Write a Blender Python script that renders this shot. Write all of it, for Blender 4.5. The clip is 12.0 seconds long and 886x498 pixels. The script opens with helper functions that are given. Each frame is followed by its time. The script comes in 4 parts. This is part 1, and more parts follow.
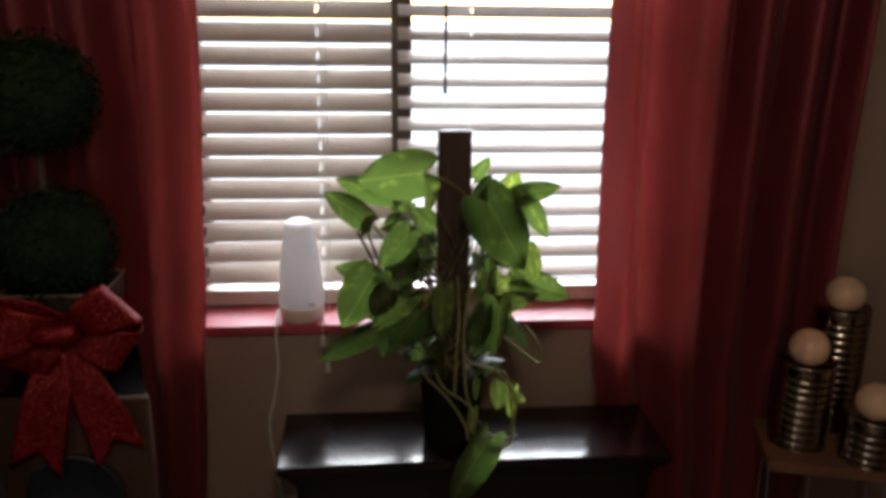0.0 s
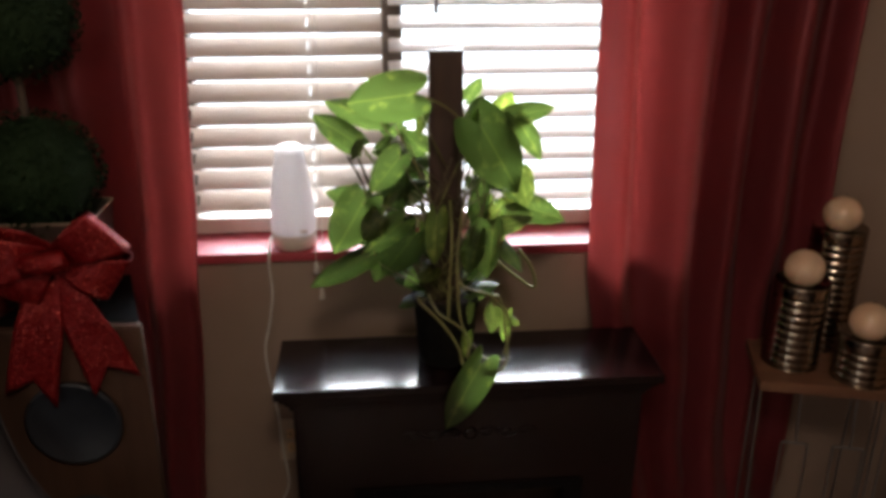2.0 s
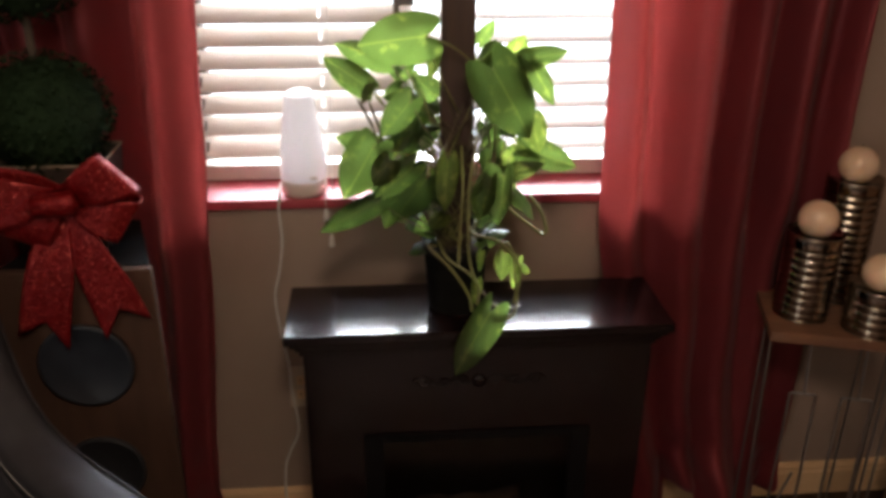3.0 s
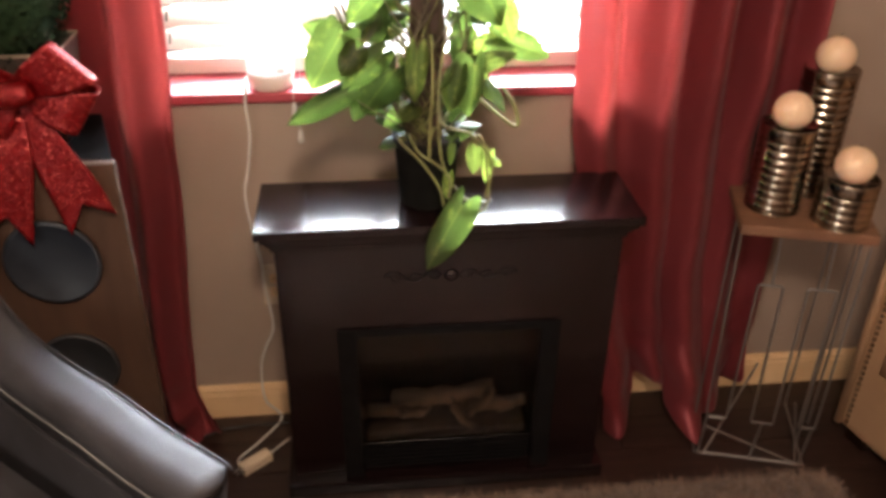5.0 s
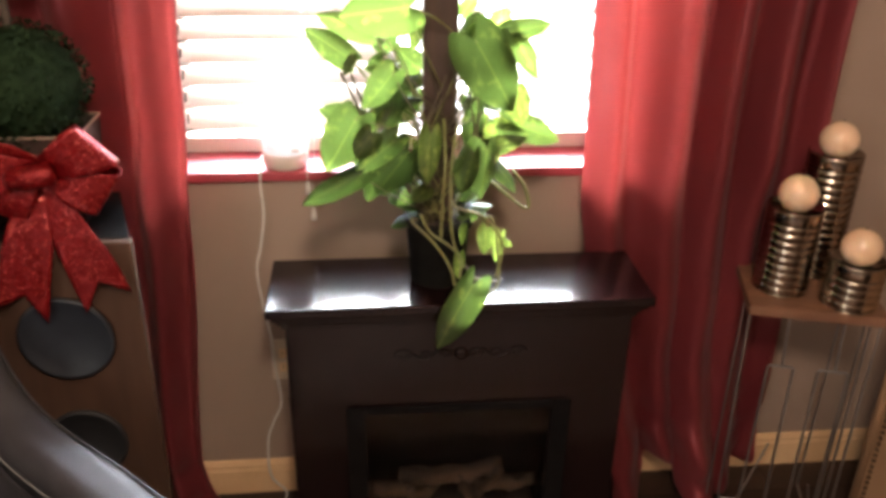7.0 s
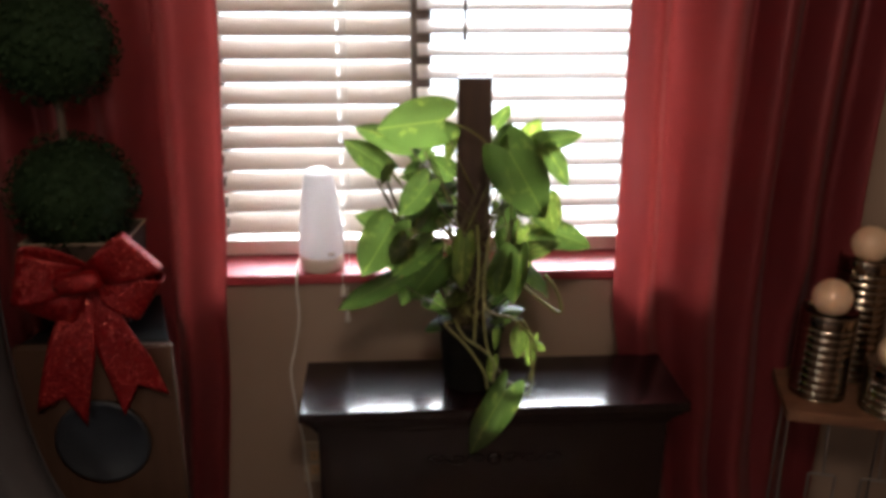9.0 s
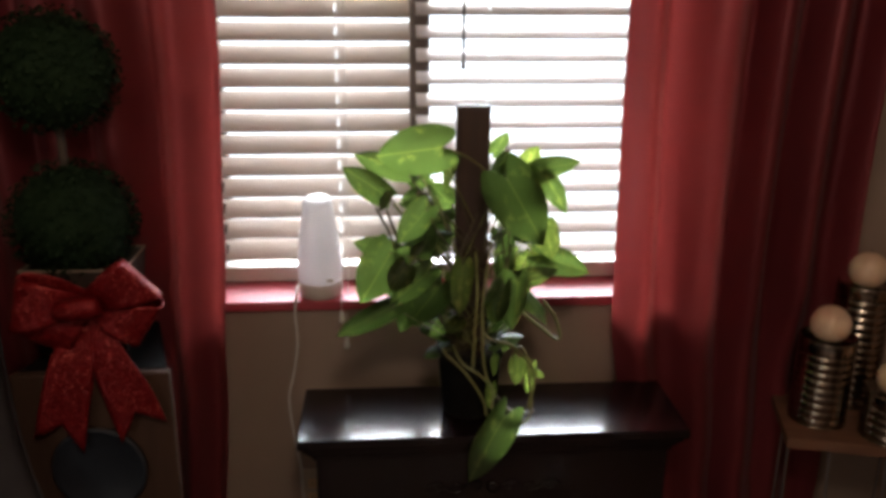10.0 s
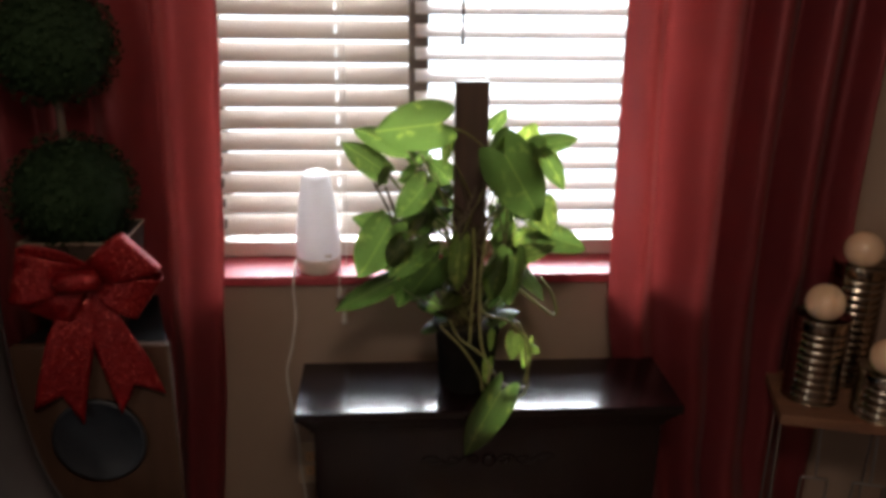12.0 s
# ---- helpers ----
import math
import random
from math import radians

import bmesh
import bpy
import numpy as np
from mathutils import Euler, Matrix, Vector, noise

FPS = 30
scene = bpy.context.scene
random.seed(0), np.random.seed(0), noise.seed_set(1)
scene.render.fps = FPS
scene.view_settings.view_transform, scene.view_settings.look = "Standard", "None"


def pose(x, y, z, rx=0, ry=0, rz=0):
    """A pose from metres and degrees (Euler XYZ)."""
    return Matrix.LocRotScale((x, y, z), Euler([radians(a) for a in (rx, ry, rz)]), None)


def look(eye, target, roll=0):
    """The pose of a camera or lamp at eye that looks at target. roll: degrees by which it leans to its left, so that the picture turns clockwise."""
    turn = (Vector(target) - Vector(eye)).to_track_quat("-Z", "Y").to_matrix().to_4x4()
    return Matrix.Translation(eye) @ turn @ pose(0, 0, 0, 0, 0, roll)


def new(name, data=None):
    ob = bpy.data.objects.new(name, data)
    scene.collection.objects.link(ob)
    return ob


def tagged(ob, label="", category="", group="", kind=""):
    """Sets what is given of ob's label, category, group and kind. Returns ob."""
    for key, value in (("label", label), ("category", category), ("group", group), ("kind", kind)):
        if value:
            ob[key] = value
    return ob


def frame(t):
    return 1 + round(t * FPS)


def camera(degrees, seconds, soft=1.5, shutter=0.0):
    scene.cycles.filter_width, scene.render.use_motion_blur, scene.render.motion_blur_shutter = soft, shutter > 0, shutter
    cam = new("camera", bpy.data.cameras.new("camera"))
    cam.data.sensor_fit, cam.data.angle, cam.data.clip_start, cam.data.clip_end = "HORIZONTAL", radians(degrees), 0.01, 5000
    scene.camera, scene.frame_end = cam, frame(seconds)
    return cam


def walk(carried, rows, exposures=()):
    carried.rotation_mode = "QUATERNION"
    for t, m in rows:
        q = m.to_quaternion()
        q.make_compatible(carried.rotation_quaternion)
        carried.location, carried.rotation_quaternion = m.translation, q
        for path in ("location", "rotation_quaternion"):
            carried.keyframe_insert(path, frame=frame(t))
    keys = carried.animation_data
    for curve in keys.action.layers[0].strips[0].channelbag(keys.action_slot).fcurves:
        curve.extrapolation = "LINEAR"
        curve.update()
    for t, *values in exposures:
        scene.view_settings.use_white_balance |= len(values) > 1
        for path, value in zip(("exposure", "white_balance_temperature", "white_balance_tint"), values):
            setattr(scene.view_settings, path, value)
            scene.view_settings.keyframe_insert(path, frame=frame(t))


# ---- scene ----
cam = camera(55.8, 12.0, soft=3.9)
PATH = [
    (0, (-0.214, -1.471, 1.622), (-0.037, 0.438, 1.053), 0.8),
    (0.5, (-0.209, -1.466, 1.617), (-0.025, 0.43, 1.009), 0.6),
    (1, (-0.204, -1.457, 1.614), (-0.023, 0.423, 0.956), 0.4),
    (1.5, (-0.204, -1.456, 1.616), (-0.024, 0.409, 0.914), 0.2),
    (2, (-0.202, -1.457, 1.607), (-0.024, 0.397, 0.878), 0.2),
    (2.5, (-0.205, -1.456, 1.594), (-0.041, 0.381, 0.821), 0.3),
    (3, (-0.205, -1.459, 1.58), (-0.051, 0.36, 0.762), 0.4),
    (5, (-0.189, -1.456, 1.552), (0.007, 0.255, 0.535), 0.8),
    (5.5, (-0.191, -1.458, 1.556), (0.017, 0.252, 0.539), 1.0),
    (6, (-0.186, -1.464, 1.557), (0.02, 0.266, 0.576), 1.0),
    (6.5, (-0.199, -1.459, 1.569), (0.008, 0.298, 0.636), 1.3),
    (7, (-0.203, -1.456, 1.582), (-0.011, 0.331, 0.704), 1.1),
    (9, (-0.216, -1.468, 1.611), (-0.085, 0.41, 0.937), 0.4),
    (9.5, (-0.215, -1.473, 1.614), (-0.086, 0.418, 0.974), 0.3),
    (10, (-0.215, -1.472, 1.613), (-0.081, 0.427, 0.998), 0.4),
    (10.5, (-0.218, -1.469, 1.607), (-0.08, 0.424, 0.975), 0.6),
    (11, (-0.22, -1.477, 1.609), (-0.08, 0.409, 0.959), 0.8),
    (11.5, (-0.217, -1.478, 1.612), (-0.078, 0.405, 0.953), 0.8),
    (12, (-0.216, -1.481, 1.611), (-0.077, 0.401, 0.947), 0.9),
]
EXPOSURES = [(0, 1.75), (1, 2.1), (2, 2.45), (3, 2.92), (4, 3.64), (5, 4.4), (6, 4.6), (7, 4.24), (8, 3.2), (9, 2.66), (10, 2.26), (12, 2.42)]
walk(cam, [(t, look(eye, target, roll)) for t, eye, target, roll in PATH], EXPOSURES)

# ---- light ----
world = bpy.data.worlds.new("world")
scene.world = world
world.use_nodes = True
wn = world.node_tree.nodes
sky = wn.new("ShaderNodeTexSky")
sky.sky_type = "NISHITA"
sky.sun_disc = False
sky.sun_elevation, sky.sun_rotation = radians(31), radians(3.4)
world.node_tree.links.new(sky.outputs[0], wn["Background"].inputs[0])
wn["Background"].inputs[1].default_value = 0.15


def lamp(name, kind, m, energy, colour, **more):
    data = bpy.data.lights.new(name, kind)
    data.energy, data.color = energy, colour
    for key, value in more.items():
        setattr(data, key, value)
    ob = new(name, data)
    ob.matrix_world = m
    return ob


SUN_FROM = Vector((0.06, 1.0, 0.6))
lamp("sun", "SUN", look(SUN_FROM, (0, 0, 0)), 2.3, (0.83, 0.915, 1.0), angle=radians(40))


# fill lamp added unseen behind the camera, and the warm ceiling lamp
lamp("rear_daylight", "AREA", look((-2.1, -3.52, 1.5), (0.0, 0.3, 0.9)), 2.0, (1.0, 0.93, 0.84), shape="RECTANGLE", size=0.9, size_y=1.2)
lamp("ceiling_bulb", "POINT", pose(-0.1, -1.62, 2.24), 4.6, (1.0, 0.80, 0.64), shadow_soft_size=0.12)

# ---- materials ----
def material(name, base, rough=0.6, metal=0.0, second=None, scale=8.0, bump=0.0, bump_scale=60.0, coat=0.0, stretch=(1, 1, 1), detail=6.0, spec=0.5, sheen=0.0, low=0.35, high=0.68):
    """Principled surface: two colours mixed by a broad noise, a fine noise on roughness and relief."""
    mat = bpy.data.materials.new(name)
    mat.use_nodes = True
    nodes, links = mat.node_tree.nodes, mat.node_tree.links
    bsdf = nodes["Principled BSDF"]
    bsdf.inputs["Roughness"].default_value = rough
    bsdf.inputs["Metallic"].default_value = metal
    bsdf.inputs["Coat Weight"].default_value = coat
    bsdf.inputs["Coat Roughness"].default_value = 0.08
    bsdf.inputs["Specular IOR Level"].default_value = spec
    bsdf.inputs["Sheen Weight"].default_value = sheen
    where = nodes.new("ShaderNodeTexCoord")
    mapping = nodes.new("ShaderNodeMapping")
    mapping.inputs["Scale"].default_value = stretch
    links.new(where.outputs["Object"], mapping.inputs[0])
    broad = nodes.new("ShaderNodeTexNoise")
    broad.inputs["Scale"].default_value, broad.inputs["Detail"].default_value = scale, detail
    links.new(mapping.outputs[0], broad.inputs["Vector"])
    ramp = nodes.new("ShaderNodeValToRGB")
    ramp.color_ramp.elements[0].position, ramp.color_ramp.elements[1].position = low, high
    second = second or tuple(c * 0.8 for c in base)
    ramp.color_ramp.elements[0].color, ramp.color_ramp.elements[1].color = (*second, 1), (*base, 1)
    links.new(broad.outputs["Fac"], ramp.inputs[0])
    links.new(ramp.outputs[0], bsdf.inputs["Base Color"])
    fine = nodes.new("ShaderNodeTexNoise")
    fine.inputs["Scale"].default_value, fine.inputs["Detail"].default_value = bump_scale, 4.0
    links.new(mapping.outputs[0], fine.inputs["Vector"])
    span = nodes.new("ShaderNodeMapRange")
    span.inputs["To Min"].default_value, span.inputs["To Max"].default_value = max(rough - 0.08, 0.02), min(rough + 0.08, 1)
    links.new(fine.outputs["Fac"], span.inputs[0])
    links.new(span.outputs[0], bsdf.inputs["Roughness"])
    if bump:
        relief = nodes.new("ShaderNodeBump")
        relief.inputs["Strength"].default_value, relief.inputs["Distance"].default_value = bump, 0.004
        links.new(fine.outputs["Fac"], relief.inputs["Height"])
        links.new(relief.outputs[0], bsdf.inputs["Normal"])
    return mat


def glass_material(name, tint=(1, 1, 1), rough=0.0):
    mat = bpy.data.materials.new(name)
    mat.use_nodes = True
    bsdf = mat.node_tree.nodes["Principled BSDF"]
    bsdf.inputs["Base Color"].default_value = (*tint, 1)
    bsdf.inputs["Transmission Weight"].default_value = 1.0
    bsdf.inputs["Roughness"].default_value = rough
    bsdf.inputs["IOR"].default_value = 1.45
    return mat


def leaf_material(name, green, pale, share):
    """Leaf with pale variegation, light passing through the blade."""
    mat = bpy.data.materials.new(name)
    mat.use_nodes = True
    nodes, links = mat.node_tree.nodes, mat.node_tree.links
    bsdf = nodes["Principled BSDF"]
    where = nodes.new("ShaderNodeTexCoord")
    info = nodes.new("ShaderNodeObjectInfo")
    shift = nodes.new("ShaderNodeVectorMath")
    shift.operation = "ADD"
    links.new(where.outputs["Object"], shift.inputs[0])
    links.new(info.outputs["Random"], shift.inputs[1])
    flecks = nodes.new("ShaderNodeTexNoise")
    flecks.inputs["Scale"].default_value, flecks.inputs["Detail"].default_value = 4.5, 6.0
    links.new(shift.outputs[0], flecks.inputs["Vector"])
    ramp = nodes.new("ShaderNodeValToRGB")
    ramp.color_ramp.elements[0].position, ramp.color_ramp.elements[1].position = share, share + 0.3
    ramp.color_ramp.elements[0].color, ramp.color_ramp.elements[1].color = (*green, 1), (*pale, 1)
    links.new(flecks.outputs["Fac"], ramp.inputs[0])
    axes = nodes.new("ShaderNodeSeparateXYZ")
    links.new(where.outputs["Object"], axes.inputs[0])
    across = nodes.new("ShaderNodeMath")
    across.operation = "ABSOLUTE"
    links.new(axes.outputs[0], across.inputs[0])
    rib = nodes.new("ShaderNodeMapRange")
    rib.inputs["From Min"].default_value, rib.inputs["From Max"].default_value = 0.012, 0.03
    rib.inputs["To Min"].default_value, rib.inputs["To Max"].default_value = 0.3, 0.0
    links.new(across.outputs[0], rib.inputs[0])
    veined = nodes.new("ShaderNodeMixRGB")
    veined.inputs[2].default_value = (*pale, 1)
    links.new(rib.outputs[0], veined.inputs[0])
    links.new(ramp.outputs[0], veined.inputs[1])
    slope = nodes.new("ShaderNodeMath")
    slope.operation = "MULTIPLY_ADD"
    slope.inputs[1].default_value = -0.8
    links.new(across.outputs[0], slope.inputs[0])
    links.new(axes.outputs[1], slope.inputs[2])
    ridges = nodes.new("ShaderNodeMath")
    ridges.operation = "PINGPONG"
    ridges.inputs[1].default_value = 0.055
    links.new(slope.outputs[0], ridges.inputs[0])
    relief = nodes.new("ShaderNodeBump")
    relief.inputs["Strength"].default_value, relief.inputs["Distance"].default_value = 0.16, 0.03
    links.new(ridges.outputs[0], relief.inputs["Height"])
    links.new(relief.outputs[0], bsdf.inputs["Normal"])
    vary = nodes.new("ShaderNodeHueSaturation")
    span = nodes.new("ShaderNodeMapRange")
    span.inputs["To Min"].default_value, span.inputs["To Max"].default_value = 0.24, 1.08
    links.new(info.outputs["Random"], span.inputs[0])
    links.new(span.outputs[0], vary.inputs["Value"])
    links.new(veined.outputs[0], vary.inputs["Color"])
    links.new(vary.outputs[0], bsdf.inputs["Base Color"])
    bsdf.inputs["Roughness"].default_value = 0.46
    bsdf.inputs["Specular IOR Level"].default_value = 0.22
    through_blade = nodes.new("ShaderNodeBsdfTranslucent")
    bright = nodes.new("ShaderNodeHueSaturation")
    bright.inputs["Value"].default_value, bright.inputs["Saturation"].default_value = 4.0, 1.2
    links.new(vary.outputs[0], bright.inputs["Color"])
    links.new(bright.outputs[0], through_blade.inputs["Color"])
    mix = nodes.new("ShaderNodeMixShader")
    mix.inputs[0].default_value = 0.4
    links.new(bsdf.outputs[0], mix.inputs[1])
    links.new(through_blade.outputs[0], mix.inputs[2])
    links.new(mix.outputs[0], nodes["Material Output"].inputs[0])
    return mat


def slat_material():
    """White painted slat that lets a little light through."""
    mat = material("slat_white", (0.56, 0.485, 0.43), 0.4, second=(0.49, 0.42, 0.37), scale=14, stretch=(0.2, 3, 1))
    nodes, links = mat.node_tree.nodes, mat.node_tree.links
    thin = nodes.new("ShaderNodeBsdfTranslucent")
    thin.inputs["Color"].default_value = (0.8, 0.72, 0.6, 1)
    mix = nodes.new("ShaderNodeMixShader")
    mix.inputs[0].default_value = 0.05
    links.new(nodes["Principled BSDF"].outputs[0], mix.inputs[1])
    links.new(thin.outputs[0], mix.inputs[2])
    links.new(mix.outputs[0], nodes["Material Output"].inputs[0])
    return mat


def curtain_material():
    """Red woven cloth with a soft satin sheen; some daylight comes through."""
    mat = material("curtain_red", (0.31, 0.058, 0.066), 0.38, metal=0.42, second=(0.20, 0.030, 0.038), scale=5, bump=0.25, bump_scale=380, stretch=(1, 1, 0.35), sheen=0.08)
    nodes, links = mat.node_tree.nodes, mat.node_tree.links
    thin = nodes.new("ShaderNodeBsdfTranslucent")
    thin.inputs["Color"].default_value = (0.76, 0.28, 0.26, 1)
    mix = nodes.new("ShaderNodeMixShader")
    mix.inputs[0].default_value = 0.33
    links.new(nodes["Principled BSDF"].outputs[0], mix.inputs[1])
    links.new(thin.outputs[0], mix.inputs[2])
    links.new(mix.outputs[0], nodes["Material Output"].inputs[0])
    return mat


def glitter_material():
    """Red glitter: small flat flakes that each face their own way, sparkle partly put into their colour."""
    mat = bpy.data.materials.new("red_glitter")
    mat.use_nodes = True
    nodes, links = mat.node_tree.nodes, mat.node_tree.links
    bsdf = nodes["Principled BSDF"]
    where = nodes.new("ShaderNodeTexCoord")
    cells = nodes.new("ShaderNodeTexVoronoi")
    cells.inputs["Scale"].default_value = 500
    links.new(where.outputs["Object"], cells.inputs["Vector"])
    ramp = nodes.new("ShaderNodeValToRGB")
    ramp.color_ramp.elements[0].color, ramp.color_ramp.elements[1].color = (0.16, 0.002, 0.004, 1), (0.40, 0.010, 0.013, 1)
    # above this stop a few flakes are coloured bright as painted glints
    spark = ramp.color_ramp.elements.new(0.95)
    spark.color = (0.25, 0.004, 0.007, 1)
    ramp.color_ramp.elements[2].color = (0.95, 0.20, 0.14, 1)
    split = nodes.new("ShaderNodeSeparateColor")
    links.new(cells.outputs["Color"], split.inputs[0])
    links.new(split.outputs[0], ramp.inputs[0])
    links.new(ramp.outputs[0], bsdf.inputs["Base Color"])
    bsdf.inputs["Metallic"].default_value = 0.5
    bsdf.inputs["Roughness"].default_value = 0.3
    less = nodes.new("ShaderNodeVectorMath")
    less.operation = "SUBTRACT"
    less.inputs[1].default_value = (0.5, 0.5, 0.5)
    links.new(cells.outputs["Color"], less.inputs[0])
    scaled = nodes.new("ShaderNodeVectorMath")
    scaled.operation = "SCALE"
    scaled.inputs["Scale"].default_value = 0.7
    links.new(less.outputs[0], scaled.inputs[0])
    facing = nodes.new("ShaderNodeNewGeometry")
    total = nodes.new("ShaderNodeVectorMath")
    total.operation = "ADD"
    links.new(facing.outputs["Normal"], total.inputs[0])
    links.new(scaled.outputs[0], total.inputs[1])
    norm = nodes.new("ShaderNodeVectorMath")
    norm.operation = "NORMALIZE"
    links.new(total.outputs[0], norm.inputs[0])
    links.new(norm.outputs[0], bsdf.inputs["Normal"])
    return mat


M_WALL = material("wall_paint", (0.345, 0.25, 0.195), 0.75, second=(0.31, 0.222, 0.172), scale=2.5, bump=0.18, bump_scale=140)
M_CEIL = material("ceiling_paint", (0.72, 0.69, 0.64), 0.9, second=(0.68, 0.65, 0.60), scale=3, bump=0.3, bump_scale=90)
M_TRIM = material("trim_cream", (0.78, 0.53, 0.30), 0.45, second=(0.70, 0.45, 0.24), scale=9, bump=0.1, bump_scale=50)
M_FLOOR = material("floor_wood", (0.032, 0.015, 0.011), 0.36, second=(0.016, 0.008, 0.006), scale=6, bump=0.12, bump_scale=80, stretch=(1, 9, 1))
M_SILL = material("sill_red", (0.42, 0.06, 0.075), 0.55, second=(0.36, 0.045, 0.06), scale=12, bump=0.1, bump_scale=60)
M_FRAME = material("window_frame_brown", (0.10, 0.07, 0.055), 0.45, second=(0.07, 0.05, 0.04), scale=20)
M_SLAT = slat_material()
M_CORD = material("white_cord", (0.72, 0.68, 0.62), 0.55, scale=60)
M_BLACK = material("black_cable", (0.012, 0.012, 0.013), 0.5)
M_CURTAIN = curtain_material()
M_MANTEL = material("mantel_mahogany", (0.009, 0.004, 0.004), 0.17, second=(0.008, 0.004, 0.004), scale=5, bump=0.01, bump_scale=120, stretch=(1, 8, 8), coat=0.12, spec=0.38)
M_INSERT = material("insert_black", (0.0045, 0.004, 0.004), 0.7, second=(0.007, 0.006, 0.006), scale=30, spec=0.06)
M_LOG = material("ceramic_log", (0.17, 0.105, 0.065), 0.85, second=(0.035, 0.024, 0.018), scale=16, bump=0.7, bump_scale=50, stretch=(0.4, 1, 1))
M_EMBER = material("ember_bed", (0.07, 0.045, 0.035), 0.9, second=(0.025, 0.018, 0.015), scale=40, bump=0.8, bump_scale=70)
M_POT = material("pot_black", (0.018, 0.017, 0.015), 0.9, second=(0.012, 0.011, 0.010), scale=20, spec=0.05)
M_SOIL = material("soil", (0.03, 0.02, 0.013), 0.95, bump=0.9, bump_scale=90)
M_POLE = material("plank_brown", (0.075, 0.04, 0.028), 0.6, second=(0.045, 0.024, 0.018), scale=7, bump=0.3, bump_scale=70, stretch=(6, 6, 0.5))
M_LEAF = leaf_material("pothos_leaf", (0.044, 0.064, 0.020), (0.15, 0.175, 0.055), 0.56)
M_LEAF_PALE = leaf_material("pothos_leaf_pale", (0.080, 0.105, 0.030), (0.24, 0.26, 0.085), 0.52)
M_VINE = material("vine_green", (0.20, 0.22, 0.07), 0.5, second=(0.15, 0.13, 0.05), scale=30)
M_STEM = material("stem_brown", (0.10, 0.085, 0.035), 0.55, second=(0.07, 0.05, 0.03), scale=30)
M_DIFFUSER = material("diffuser_white", (0.80, 0.77, 0.76), 0.38, second=(0.78, 0.75, 0.74), scale=5)
dn, dl = M_DIFFUSER.node_tree.nodes, M_DIFFUSER.node_tree.links
shine = dn.new("ShaderNodeBsdfTranslucent")
shine.inputs["Color"].default_value = (0.85, 0.82, 0.82, 1)
blend = dn.new("ShaderNodeMixShader")
blend.inputs[0].default_value = 0.36
dl.new(dn["Principled BSDF"].outputs[0], blend.inputs[1])
dl.new(shine.outputs[0], blend.inputs[2])
dl.new(blend.outputs[0], dn["Material Output"].inputs[0])
M_DIFFUSER_BASE = material("diffuser_base", (0.70, 0.60, 0.52), 0.4, scale=5)
M_CHROME = material("chrome_ceramic", (0.38, 0.32, 0.26), 0.15, metal=1.0, second=(0.30, 0.25, 0.20), scale=14)
M_STEEL = material("brushed_wire", (0.42, 0.40, 0.38), 0.48, metal=1.0, second=(0.32, 0.30, 0.29), scale=6)
M_CANDLE = material("ivory_wax", (0.80, 0.57, 0.39), 0.2, second=(0.76, 0.52, 0.35), scale=12)
M_CANDLE.node_tree.nodes["Principled BSDF"].inputs["Subsurface Weight"].default_value = 0.25
M_CANDLE.node_tree.nodes["Principled BSDF"].inputs["Subsurface Radius"].default_value = (0.02, 0.012, 0.006)
M_TABLE = material("table_wood", (0.21, 0.10, 0.055), 0.5, second=(0.14, 0.065, 0.036), scale=5, bump=0.15, bump_scale=90, stretch=(1, 9, 3))
M_LEATHER = material("grey_leather", (0.062, 0.058, 0.063), 0.62, second=(0.040, 0.036, 0.038), scale=7, bump=0.2, bump_scale=260, spec=0.16)
M_STITCH = material("stitch_pale", (0.28, 0.265, 0.25), 0.7)
M_TAN = material("tan_upholstery", (0.40, 0.235, 0.13), 0.6, second=(0.33, 0.19, 0.105), scale=6, bump=0.3, bump_scale=300)
M_NAIL = material("antique_nail", (0.12, 0.08, 0.05), 0.35, metal=1.0, scale=40)
M_RUG = material("rug_pile", (0.25, 0.165, 0.12), 0.95, second=(0.15, 0.092, 0.068), scale=30, bump=0.6, bump_scale=160, sheen=0.3)
M_CABINET = material("speaker_veneer", (0.080, 0.042, 0.027), 0.65, second=(0.055, 0.029, 0.019), scale=4, bump=0.12, bump_scale=100, stretch=(5, 5, 0.6), spec=0.2)
M_CONE = material("speaker_cone", (0.023, 0.027, 0.035), 0.4, second=(0.018, 0.021, 0.028), scale=20)
M_RUBBER = material("speaker_rubber", (0.02, 0.02, 0.022), 0.6)
M_PLANTER = material("planter_dark", (0.06, 0.045, 0.035), 0.5, second=(0.04, 0.03, 0.024), scale=12, bump=0.2, bump_scale=60)
M_RIM = material("planter_rim", (0.26, 0.20, 0.145), 0.4, scale=20)
M_TOPIARY = material("topiary_green", (0.018, 0.036, 0.014), 0.85, second=(0.010, 0.022, 0.008), scale=30, spec=0.15)
M_TWIG = material("topiary_stem", (0.09, 0.06, 0.04), 0.8, scale=30, bump=0.4)
M_GLITTER = glitter_material()
M_PLATE = material("outlet_plate", (0.64, 0.50, 0.36), 0.4, scale=20)
M_GROUND = material("outside_ground", (0.62, 0.58, 0.50), 0.9, second=(0.52, 0.49, 0.42), scale=3, bump=0.2)
M_GLASS = glass_material("clear_glass")
M_SMOKED = glass_material("smoked_glass", (0.85, 0.82, 0.8))


